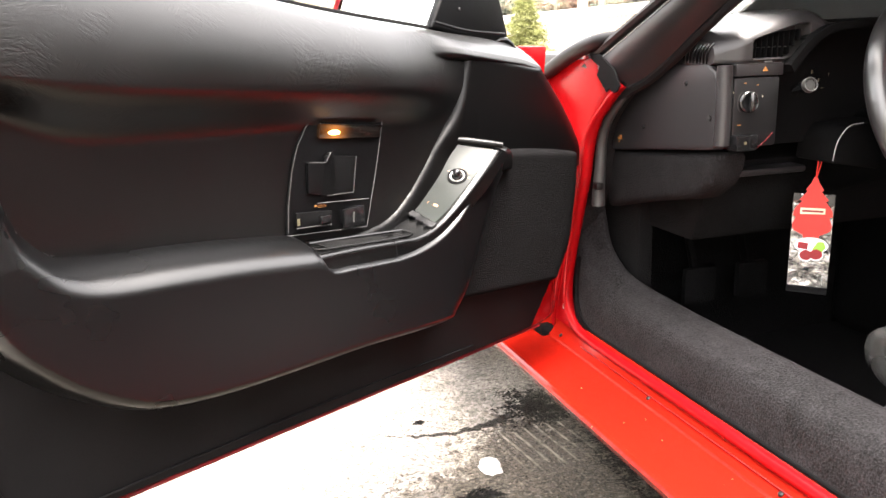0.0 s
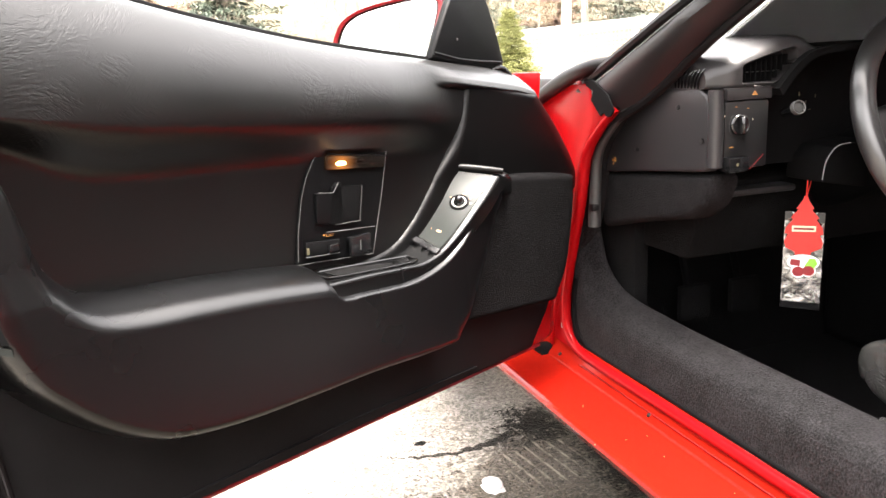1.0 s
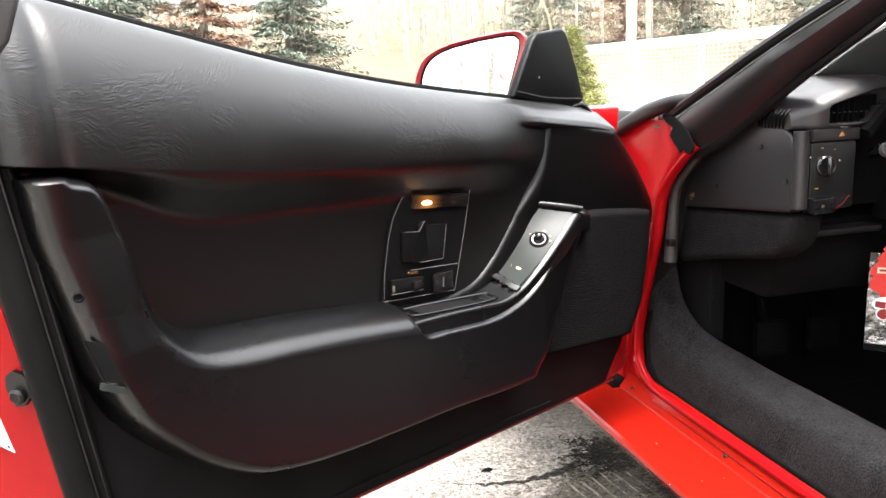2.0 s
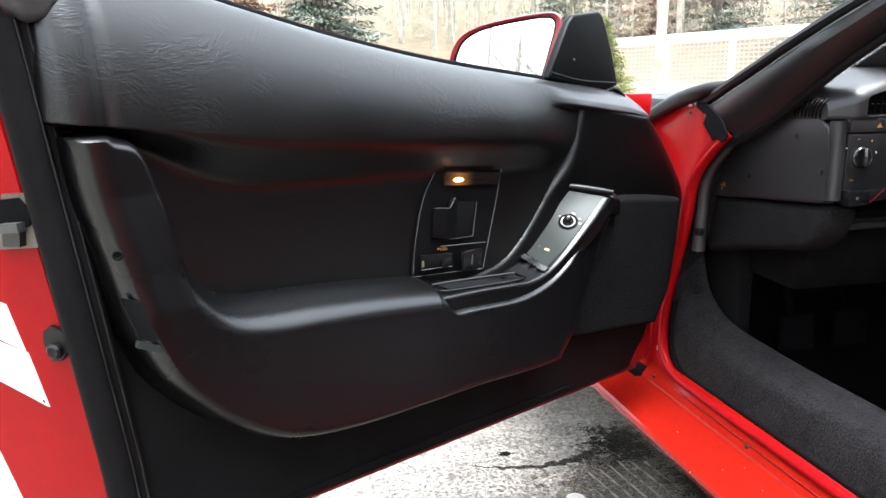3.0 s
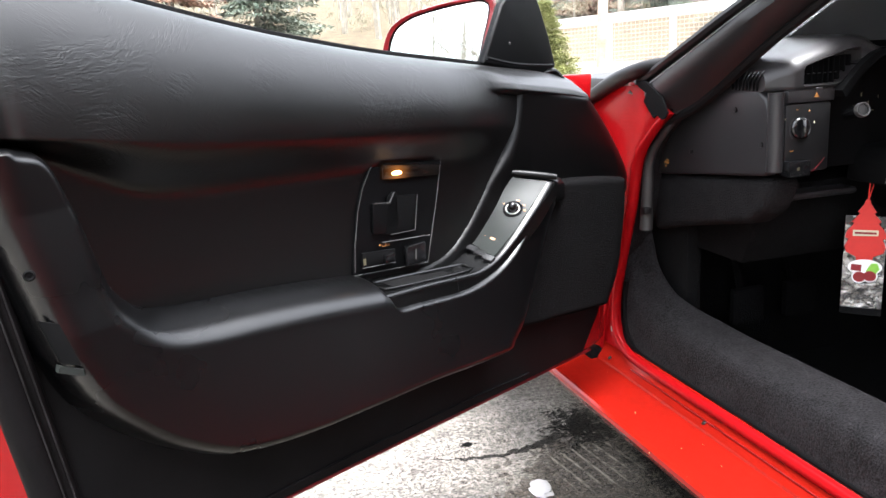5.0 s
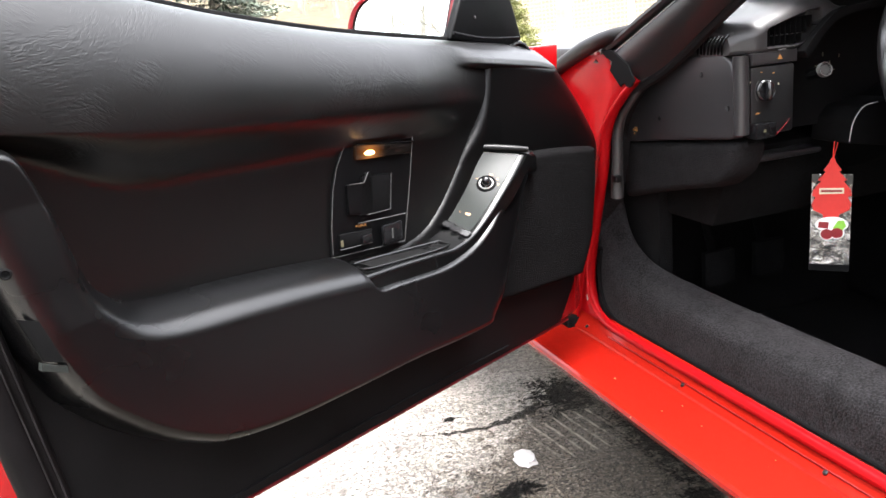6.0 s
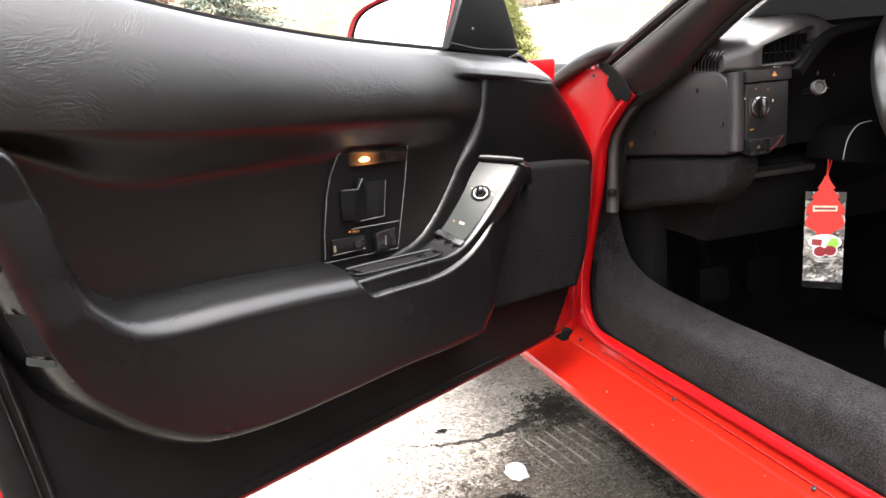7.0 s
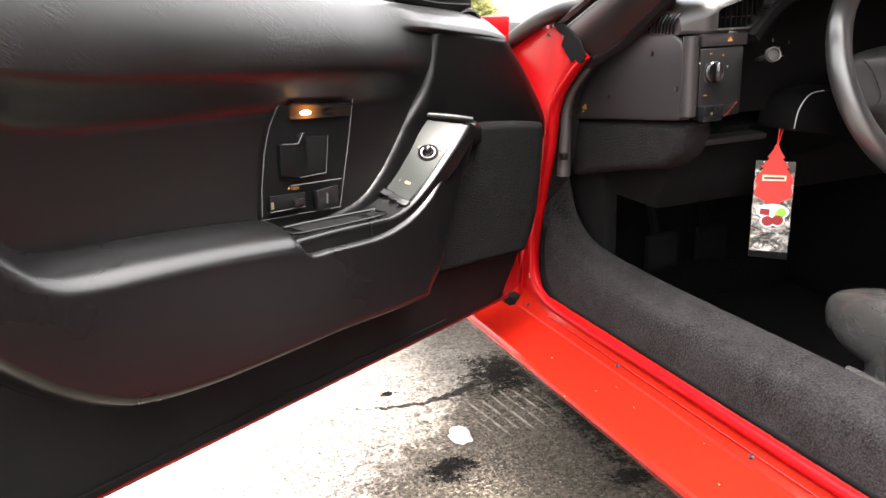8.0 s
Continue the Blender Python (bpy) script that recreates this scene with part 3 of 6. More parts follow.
lower_seal = [(0.735, 1.308, 0.541), (0.735, 1.307, 0.575), (0.735, 1.303, 0.620), (0.735, 1.300, 0.653), (0.735, 1.286, 0.685), (0.737, 1.252, 0.7185), (0.745, 1.222, 0.7485), (0.756, 1.200, 0.7735), (0.766, 1.172, 0.795)]
door_seal = part("door_seal", tube(lower_seal, [0.0115, 0.0105, 0.0095, 0.0088, 0.008, 0.0068, 0.0064, 0.006, 0.005], 10, 6), GREYRUB, car, "grey worn rubber door seal")
part("seal_clip", box(0.723, 0.736, 1.292, 1.308, 0.570, 0.583, 0.003), RUBBER, door_seal, "black clip on the seal")
part("jamb_trim", prism([tuple(p + np.array((0.012, 0.004))) for p in fl if 1.10 < p[0] and p[1] > 0.32] + [(1.26, 0.80), (1.40, 0.78), (1.42, 0.30), (1.24, 0.30)], "x", 0.730, 0.775, 0.0), KICK, car, "black carpeted trim inside the door opening")

# fender, cowl and bonnet in front of the opening
def fender_cut(y):
    k = (y - 1.45) / 2.0
    top = 0.765 - 0.10 * k - 0.08 * k * k
    return [(0.64, 0.26), (0.60, 0.34), (0.585, 0.48), (0.60, 0.60), (0.64, top - 0.05), (0.72, top), (0.95, top + 0.012), (1.45, top + 0.02), (1.95, top + 0.012), (2.18, top), (2.26, top - 0.05), (2.30, 0.60), (2.315, 0.48), (2.30, 0.34), (2.26, 0.26)]
part("front_body", loft([[(x, y, z) for x, z in fender_cut(y)] for y in np.linspace(1.47, 3.35, 14)]), RED, car, "glossy red front wing and bonnet")
part("cowl_seal", tube([(0.705, 1.52, 0.735), (0.705, 1.43, 0.772), (0.708, 1.35, 0.800), (0.715, 1.285, 0.817), (0.735, 1.25, 0.825)], [0.011, 0.013, 0.014, 0.013, 0.01], 10, 6), RUBBER, car, "black rubber seal along the cowl")
part("cowl", box(0.78, 2.12, 1.32, 1.80, 0.68, 0.795, 0.01), PLASTIC, car, "black plastic cowl below the windscreen")

# A-pillar in vinyl, windscreen and its dark shade
OUT = spline([(0.722, 1.305, 0.790), (0.722, 1.20, 0.836), (0.724, 1.11, 0.874), (0.732, 1.00, 0.923), (0.785, 0.76, 1.030), (0.87, 0.42, 1.155)], 5)
INN = spline([(0.742, 1.232, 0.738), (0.756, 1.18, 0.764), (0.760, 1.10, 0.812), (0.764, 1.02, 0.862), (0.80, 0.80, 0.985), (0.88, 0.44, 1.11)], 5)
pill = []
for p, q in zip(OUT, INN):
    a, b = Vector(p), Vector(q)
    pill.append([a + Vector((0.004, 0.008, 0.006)), a, a.lerp(b, 0.10) + Vector((-0.004, 0, 0)), a.lerp(b, 0.22) + Vector((-0.014, -0.006, 0)), a.lerp(b, 0.42) + Vector((-0.020, -0.010, 0)), a.lerp(b, 0.64) + Vector((-0.018, -0.008, 0)), a.lerp(b, 0.84) + Vector((-0.010, -0.003, 0)), b, b + Vector((0.035, 0.03, 0.0)), a + Vector((0.05, 0.035, -0.012))])
foot = []
for k, (slide, flat_) in enumerate(((0.030, 1.0), (0.022, 0.75), (0.010, 0.3))):
    ring = []
    for n_, v in enumerate(pill[0]):
        base = Vector(OUT[0]).lerp(Vector(INN[0]), min(1, max(0, (n_ - 1) / 6)))
        torn = slide * (0.75 + 0.5 * noise.noise((n_ * 1.7, k * 0.3, 4.0)))
        ring.append(v.lerp(base + Vector((-0.012, 0, 0)), flat_) + Vector((0, 0.80, -0.45)) * torn * (1 if n_ < 8 else 0.3))
    foot.append(ring)
pill = foot + pill
a_pillar = part("a_pillar", loft(pill), PILLARV, car, "raked windscreen pillar covered in black vinyl")
part("pillar_seal", tube([tuple(Vector(p) + Vector((-0.002, 0.002, 0.002))) for p in OUT[::4]], 0.008, 8, 4), RUBBER, a_pillar, "black rubber strip along the pillar")
part("pillar_edge", tube([tuple(Vector(p).lerp(Vector(q), 0.13) + Vector((-0.007, 0, 0))) for p, q in zip(OUT[::4], INN[::4])], 0.0010, 6, 4), GREYTRIM, a_pillar, "thin bright edge of the pillar seal")
part("inner_seal", tube([(0.731, 1.292, 0.690), (0.735, 1.262, 0.714)] + [tuple(Vector(p)) for p in INN[::4]], 0.008, 8, 4), RUBBER, a_pillar, "black rubber seal inside the pillar")
part("foot_lap", prism([(1.304, 0.797), (1.292, 0.786), (1.270, 0.778), (1.279, 0.764), (1.262, 0.750), (1.247, 0.738), (1.236, 0.744), (1.226, 0.737), (1.214, 0.740), (1.205, 0.750), (1.225, 0.775), (1.27, 0.797)], "x", 0.7100, 0.7135, 0.001, 1), BLACKRUB, a_pillar, "ragged black rubber lap at the pillar's foot")
part("cowl_clip", box(0.702, 0.709, 1.302, 1.313, 0.789, 0.795, 0.002), SHADERED, a_pillar)
def screen(dz, inset, s0=0.0):
    a, b = Vector((0.79 + inset, 1.30, 0.80 + dz)), Vector((1.06 + inset, 0.42, 1.165 + dz))
    c, d = Vector((2.11 - inset, 1.30, 0.80 + dz)), Vector((1.84 - inset, 0.42, 1.165 + dz))
    rows = []
    for s in np.linspace(s0, 1, 9):
        p, q = a.lerp(b, s), c.lerp(d, s)
        rows.append([p.lerp(q, k) + Vector((0, 0.22 * 4 * k * (1 - k) * (1 - 0.5 * s), 0.03 * 4 * k * (1 - k))) for k in np.linspace(0, 1, 13)])
    return rows
front, back = screen(0.0, 0.0), screen(0.006, 0.0)
windscreen = part("windscreen", joined(loft(front, closed=False), loft(back, closed=False)), GLASS, car, "raked clear windscreen")
windscreen.visible_shadow = False
def shade_rows(dz):
    rows = screen(dz, 0.0, -0.12)
    for row in rows:
        y0 = row[0].y
        x0 = float(np.interp(y0, [0.42, 0.98, 1.064, 1.141, 1.236, 1.40], [0.938, 0.859, 0.868, 0.881, 0.900, 0.933]))
        y1 = row[-1].x
        for k, p in enumerate(row):
            p.x = x0 + (y1 - x0) * k / 12
    return rows
shade_in, shade_out = shade_rows(-0.004), shade_rows(-0.008)
shade = part("sunshade", joined(loft(shade_in, closed=False), loft(shade_out, closed=False)), SHADE, car, "dark shade behind the windscreen")
part("shade_edge", tube([tuple(r[0] + Vector((-0.002, 0, 0))) for r in shade_in], 0.0016, 6, 2), WHITE, shade, "pale edge of the shade")

# roof and the rest of the cabin, which closes it
part("roof", box(0.90, 2.00, -0.45, 0.45, 1.14, 1.18, 0.015), RED, car, "red roof panel")
part("headliner", box(0.915, 1.985, -0.44, 0.44, 1.125, 1.14, 0.004), CLOTH, car)
part("far_pillar", loft([[(2.90 - v[0], v[1], v[2]) for v in ring] for ring in pill]), PILLARV, car, "raked windscreen pillar covered in black vinyl")
def rear_cut(y):
    k = (-0.50 - y) / 1.3
    top = 0.93 - 0.12 * k
    return [(0.66, 0.24), (0.60, 0.34), (0.585, 0.50), (0.60, 0.66), (0.66, top - 0.06), (0.78, top), (1.45, top + 0.03 - 0.04 * k), (2.12, top), (2.24, top - 0.06), (2.30, 0.66), (2.315, 0.50), (2.30, 0.34), (2.24, 0.24)]
part("rear_body", loft([[(x, y, z) for x, z in rear_cut(y)] for y in np.linspace(-0.51, -1.80, 10)]), RED, car, "glossy red rear wings and engine lid")
for side_ in (1, -1):
    part("rear_pillar", prism([(-0.42, 0.90), (-0.30, 1.145), (-0.45, 1.15), (-0.95, 0.90)], "x", 1.45 - side_ * 0.54, 1.45 - side_ * 0.49, 0.01), RED, car, "red sloping rear pillar")
# footwell surfaces in a colour darkened for the shade in there
part("cabin_floor", box(0.80, 2.1, -0.4, 1.45, 0.17, 0.195, 0.004), SHADECARPET, car, "black carpet in the footwell, darkened for shade")
part("firewall", box(0.78, 2.12, 1.43, 1.46, 0.19, 0.80, 0.004), SHADECARPET, car, "black carpeted firewall, darkened for shade")
part("kick_wall", box(0.80, 0.83, 1.28, 1.44, 0.19, 0.66, 0.004), SHADECARPET, car, "black carpeted kick wall, darkened for shade")
part("tunnel", box(1.38, 1.62, -0.4, 1.44, 0.19, 0.50, 0.04, 4), SHADECARPET, car, "black centre tunnel, darkened for shade")
part("rear_bulkhead", box(0.80, 2.1, -0.50, -0.42, 0.19, 1.0, 0.01), SHADECARPET, car)
part("rear_quarter", prism([(-0.9, 0.2), (-0.42, 0.2), (-0.40, 0.80), (-0.46, 0.95), (-0.55, 1.12), (-0.9, 1.1)], "x", 0.66, 0.80, 0.02), RED, car, "red rear quarter behind the door opening")
part("far_door", prism([(-0.42, 0.2), (1.5, 0.2), (1.5, 0.76), (1.2, 0.80), (-0.4, 0.86)], "x", 2.08, 2.26, 0.02), RED, car, "closed passenger door")

# -- dashboard --
dash = part("dashboard", box(0.80, 2.08, 1.105, 1.42, 0.665, 0.790, 0.012, 3), DASH, car, "black moulded dashboard with air vents and dials")
END = [(1.352, 0.632), (1.30, 0.636), (1.20, 0.648), (1.05, 0.664), (1.043, 0.670), (1.043, 0.755), (1.052, 0.775), (1.07, 0.785), (1.14, 0.783), (1.20, 0.772), (1.29, 0.735), (1.345, 0.68)]
part("dash_end", prism(END, "x", 0.768, 0.82, 0.006, 3), DASH, dash, "smooth black end panel with small screws")
for y, z in ((1.116, 0.755), (1.056, 0.709), (1.225, 0.682)):
    part("screw", turned([(0, 0), (0.004, 0), (0.004, 0.002), (0.002, 0.0025), (0, 0.001)], (0.7675, y, z), (-1, 0, 0), 12), PLASTIC, dash)
for dy, dz, w, h in ((0, 0, 0.013, 0.004), (-0.003, 0.004, 0.007, 0.003), (0.002, -0.006, 0.003, 0.003)):
    part("mark", plate_on((0.7672, 1.296 + dy, 0.657 + dz), (0, -1, 0), (0, 0, 1), w, h, 0.0006, 0), ORANGE, dash, "small orange printed mark")
# rounded corner strip and switch panel that face the driver
part("corner_strip", tube([(0.776, 1.038, 0.672), (0.776, 1.038, 0.72), (0.776, 1.040, 0.782)], 0.011, 12, 3), DASH, dash)
part("switch_panel", box(0.786, 0.862, 1.030, 1.112, 0.668, 0.765, 0.004), PLASTIC, dash, "black switch panel with a turning light knob")
part("panel_strip", box(0.788, 0.866, 1.0300, 1.112, 0.7665, 0.7835, 0.0010), DASH, dash)
part("light_knob", joined(turned([(0, 0), (0.0150, 0.0), (0.0148, 0.004), (0.0130, 0.0055), (0.0120, 0.0050), (0, 0.0050)], (0.810, 1.030, 0.731), (-0.12, -1, 0.1), 32), plate_on((0.809, 1.025, 0.7315), (1, 0, 0), (0, 0.1, 1), 0.0075, 0.027, 0.010, 0.0026)), GLOSS, dash, "round black light knob")
part("knob_rim", tube([(0.810 + 0.0138 * math.cos(a), 1.0245, 0.7315 + 0.0138 * math.sin(a)) for a in np.linspace(0.5, 2.9, 10)], 0.0006, 6, 2), GREYRUB, dash)
part("knob_ring", tube([(0.811 + 0.0195 * math.cos(a), 1.0285, 0.731 + 0.0195 * math.sin(a)) for a in np.linspace(2.3, 3.9, 10)], 0.0004, 6, 2), EDGE, dash)
for x, z, w, h, mtl in ((0.803, 0.757, 0.007, 0.003, ORANGE), (0.824, 0.754, 0.006, 0.003, ORANGE), (0.833, 0.738, 0.003, 0.006, PALEPRINT), (0.797, 0.700, 0.012, 0.003, ORANGE), (0.784, 0.745, 0.003, 0.004, PALEPRINT)):
    part("mark", plate_on((x, 1.0295, z), (1, 0, 0), (0, 0, 1), w * 0.5, h * 0.5, 0.0005, 0), mtl, dash, "small printed mark")
part("mark", prism([(0.8305, 0.7722), (0.8395, 0.7722), (0.8350, 0.7785)], "y", 1.0291, 1.0300, 0.0), ORANGE, dash, "small orange warning triangle")
part("dimmer_switch", box(0.786, 0.822, 1.018, 1.05, 0.664, 0.687, 0.003), GLOSS, dash, "small black dimmer switch")
part("mark", plate_on((0.800, 1.0175, 0.676), (1, 0, 0), (0, 0, 1), 0.004, 0.004, 0.0005, 0), DIMPRINT, dash)
part("wire", tube([(0.823, 1.02, 0.668), (0.84, 1.025, 0.677), (0.855, 1.03, 0.686)], 0.0005, 6, 3), SHADERED, dash, "pale loose wire")
part("knee_ledge", box(0.845, 0.98, 1.094, 1.15, 0.612, 0.6225, 0.004), DASH, dash, "narrow black ledge below the switches")
# knee panel in the same shade-darkened colour, so that it sinks into black
part("knee_panel", prism([(1.16, 0.50), (1.135, 0.56), (1.125, 0.634), (1.30, 0.66), (1.35, 0.50)], "x", 0.82, 1.36, 0.01), SHADECARPET, dash, "black panel above the footwell, darkened for shade")
part("kick_carpet", prism([(1.350, 0.526), (1.352, 0.630), (1.20, 0.645), (1.041, 0.662), (1.046, 0.635), (1.060, 0.6075), (1.095, 0.585), (1.171, 0.5695), (1.251, 0.5515)], "x", 0.774, 0.83, 0.014, 5), KICK, dash, "charcoal carpet below the dash end")

# raised vent pod with its slats
HOOD = [(0.866, 0.780), (0.886, 0.802), (0.908, 0.821), (0.935, 0.833), (1.01, 0.840), (1.15, 0.842), (1.26, 0.834), (1.31, 0.806), (1.33, 0.78)]
hood = spline(HOOD, 5)
def ease(v):
    v = min(1.0, max(0.0, v))
    return v * v * (3 - 2 * v)
def pod_ring(x):
    k = (x - 0.764) / 0.18
    top = 0.812 + 0.043 * min(1, k * 1.4) ** 0.7 - (0.016 * max(0, (k - 0.82) / 0.18) ** 2)
    rear = 1.054 - 0.026 * ease(k * 5)
    deep = 0.024 * ease((x - 0.811) / 0.008) * ease((0.908 - x) / 0.008)
    lip = top - 0.022
    floor_ = float(np.interp(x, [p[0] for p in HOOD[:5]], [p[1] for p in HOOD[:5]])) + 0.001 if x > 0.87 else 0.0
    ring = [(x, rear + 0.012, 0.782), (x, rear + 0.003, 0.784), (x, rear, 0.788), (x, rear + 0.3 * deep, 0.7895), (x, rear + deep, 0.7905), (x, rear + deep, 0.7905 + 0.5 * (lip - 0.7905)), (x, rear + deep, lip), (x, rear + 0.4 * deep, lip + 0.001), (x, rear + 0.001, lip + 0.004), (x, rear + 0.004, top - 0.011), (x, rear + 0.014, top - 0.004), (x, rear + 0.032, top), (x, 1.16, top + 0.002), (x, 1.28, top - 0.012), (x, 1.33, 0.79), (x, 1.33, 0.784)]
    return [(a, b_, max(z, floor_)) for a, b_, z in ring]
part("vent_pod", loft([pod_ring(x) for x in np.unique(np.concatenate([np.linspace(0.768, 0.950, 18), np.linspace(0.810, 0.820, 5), np.linspace(0.899, 0.909, 5)]))]), DASH, dash, "rounded black pod above the air vent")
part("vent_recess", box(0.813, 0.906, 1.0505, 1.056, 0.788, 0.826, 0.001), SHADECARPET, dash)
for k in range(9):
    x = 0.8235 + 0.0092 * k
    part("slat", box(x - 0.0009, x + 0.0009, 1.038, 1.052, 0.790, 0.803 + 0.5 * (pod_ring(x)[6][2] - 0.784), 0.0004, 1), BLACKRUB, dash)
part("vent_bar", box(0.812, 0.907, 1.041, 1.0425, 0.8035, 0.805, 0.0003, 1), PLASTIC, dash)
part("vent_tab", plate_on((0.836, 1.0270, 0.7845), (1, 0, 0), (0, 0, 1), 0.014, 0.0025, 0.001, 0.0003), GREYRUB, dash, "small tab below the vent")
for k in range(8):
    y = 1.060 + 0.0078 * k
    part("slat", tube([(0.7685, y + 0.010, 0.784), (0.7655, y + 0.006, 0.797), (0.7672, y + 0.002, 0.806), (0.7710, y - 0.001, 0.8115)], 0.0019, 6, 4), SOFT, dash)
part("grille_back", prism([(1.062, 0.785), (1.112, 0.785), (1.106, 0.801), (1.060, 0.801)], "x", 0.770, 0.780, 0.002), SHADECARPET, dash)

# hood over the dials
part("dial_hood", loft([[(x, y, z - 0.30 * max(0.0, y - 1.15)) for x, z in hood] + [(x + (1.09 - x) * 0.03, y, z - 0.010 - 0.30 * max(0.0, y - 1.15)) for x, z in hood[::-1]] for y in (1.016, 1.020, 1.06, 1.15, 1.33)]), BLACKRUB, dash, "black hood over the dials")
part("hood_body", prism([(x, z - 0.002) for x, z in hood] + [(1.33, 0.70), (0.866, 0.70)], "y", 1.10, 1.30), BLACKRUB, dash)
part("dial_face", prism([(x, z - 0.010) for x, z in hood] + [(1.33, 0.66), (0.862, 0.66)], "y", 1.088, 1.0995), BLACKRUB, dash, "dark dial face")
for x, z, w, h in ((0.925, 0.772, 0.012, 0.002), (0.955, 0.748, 0.003, 0.007), (0.968, 0.765, 0.003, 0.008), (0.982, 0.752, 0.003, 0.006), (1.0, 0.76, 0.002, 0.007), (0.99, 0.74, 0.008, 0.002)):
    part("mark", plate_on((x, 1.0875, z), (1, 0, 0), (0, 0, 1), w * 0.7, h * 0.7, 0.0004, 0), DIMPRINT, dash)
part("ignition_barrel", turned([(0, 0), (0.008, 0), (0.008, 0.030), (0.0100, 0.032), (0.0100, 0.040), (0.0076, 0.041), (0.0070, 0.038), (0, 0.038)], (0.892, 1.032, 0.744), (-0.25, -1, 0.25), 28), GLOSS, dash, "black barrel with a bright ring")
part("bright_ring", turned([(0.0102, 0.034), (0.0103, 0.040), (0.0094, 0.0415), (0.0074, 0.0405), (0.0074, 0.0395), (0.0098, 0.037)], (0.892, 1.032, 0.744), (-0.25, -1, 0.25), 28), EDGE, dash)
part("bright_face", turned([(0, 0.036), (0.0072, 0.036), (0.0072, 0.0388), (0, 0.0395)], (0.892, 1.032, 0.744), (-0.25, -1, 0.25), 28), GREYRUB, dash)

# -- steering column and wheel --
WC, TAU, WR = Vector((1.092, 0.915, 0.724)), 0.41, 0.165
wn_ = Vector((0, -math.cos(TAU), math.sin(TAU)))
wa, wb = Vector((1, 0, 0)), Vector((0, math.sin(TAU), math.cos(TAU)))
wheel = part("steering_wheel", tube([WC + WR * (math.cos(a) * wa + math.sin(a) * wb) for a in np.arange(40) * 2 * math.pi / 40], 0.0165, 14, 2, 0.9, True), WHEELHIDE, car, "black leather steering wheel")
def on_wheel(x, y, out):
    return WC + wa * x + wb * y + wn_ * out
PAD = spline([(-0.150, -0.020), (-0.154, 0.008), (-0.148, 0.021), (-0.125, 0.033), (-0.070, 0.043), (0.0, 0.047), (0.070, 0.043), (0.125, 0.033), (0.148, 0.021), (0.154, 0.008), (0.150, -0.020), (0.138, -0.044), (0.105, -0.056), (0.070, -0.090), (0.0, -0.100), (-0.070, -0.090), (-0.105, -0.056), (-0.138, -0.044)], 4, True)
def pad_level(shrink, out):
    return [on_wheel(x * (1 - shrink * 0.6), -0.02 + (y + 0.02) * (1 - shrink), out * (1 - 0.9 * max(0.0, abs(x) - 0.10) / 0.05)) for x, y in PAD]
part("horn_pad", loft([pad_level(0.12, -0.055), pad_level(0.0, -0.035), pad_level(0.0, -0.016), pad_level(0.03, -0.006), pad_level(0.10, 0.0), pad_level(0.30, 0.006), pad_level(0.65, 0.009)]), WHEELHIDE, wheel, "broad padded hub with a horn button")
for side_ in (-1, 1):
    part("horn_seam", tube([on_wheel(side_ * x, y, o) for x, y, o in ((0.122, 0.022, 0.001), (0.112, 0.004, 0.002), (0.108, -0.028, 0.003), (0.116, -0.040, 0.001), (0.126, -0.042, -0.002))], 0.0012, 6, 5), PLASTIC, wheel)
    part("spoke", tube([on_wheel(side_ * 0.04, -0.07, -0.022), on_wheel(side_ * 0.075, -0.11, -0.016), on_wheel(side_ * 0.098, -0.128, -0.004)], [0.024, 0.019, 0.014], 10, 4, 0.6), SOFT, wheel)
column = part("steering_column", tube([WC - wn_ * 0.05, WC - wn_ * 0.12, WC - wn_ * 0.24, WC - wn_ * 0.34], [0.042, 0.052, 0.058, 0.05], 16, 4), BLACKRUB, car, "black steering column cover")
part("cover_edge", tube([(0.956, 1.018, 0.640), (0.960, 1.016, 0.668), (0.976, 1.014, 0.689), (1.0, 1.012, 0.6935)], 0.0008, 8, 5), GREYTRIM, column, "grey edge of the column cover")
part("cover_wing", prism([(0.96, 0.635), (0.964, 0.67), (0.98, 0.688), (1.05, 0.695), (1.05, 0.62)], "y", 1.022, 1.10, 0.004), BLACKRUB, column)

# -- seat and pedals --
def puff(c, r, power=2.6):
    bm = bmesh.new()
    bmesh.ops.create_cube(bm, size=2)
    bmesh.ops.subdivide_edges(bm, edges=bm.edges[:], cuts=14, use_grid_fill=True)
    for v in bm.verts:
        x, y, z = v.co
        n_ = (abs(x) ** power + abs(y) ** power + abs(z) ** power) ** (1 / power)
        v.co = Vector((c[0] + r[0] * x / n_, c[1] + r[1] * y / n_, c[2] + r[2] * z / n_))
    return bm
seat = part("seat", puff((1.14, 0.52, 0.350), (0.25, 0.36, 0.10), 4), LEATHER, car, "black leather bucket seat")
part("side_bolster", puff((0.962, 0.560, 0.388), (0.050, 0.365, 0.070), 2.6), LEATHER, seat, "worn black leather side bolster")
part("piping", tube([(0.885, 0.60, 0.335), (0.884, 0.72, 0.340), (0.89, 0.80, 0.342), (0.905, 0.835, 0.340)], [0.012, 0.012, 0.010, 0.004], 8, 5, 0.5), LEATHER, seat)
part("backrest", puff((1.13, 0.02, 0.62), (0.26, 0.10, 0.36), 4), LEATHER, seat)
part("seat_base", box(0.88, 1.38, 0.2, 0.80, 0.19, 0.26, 0.02), SHADECARPET, seat)
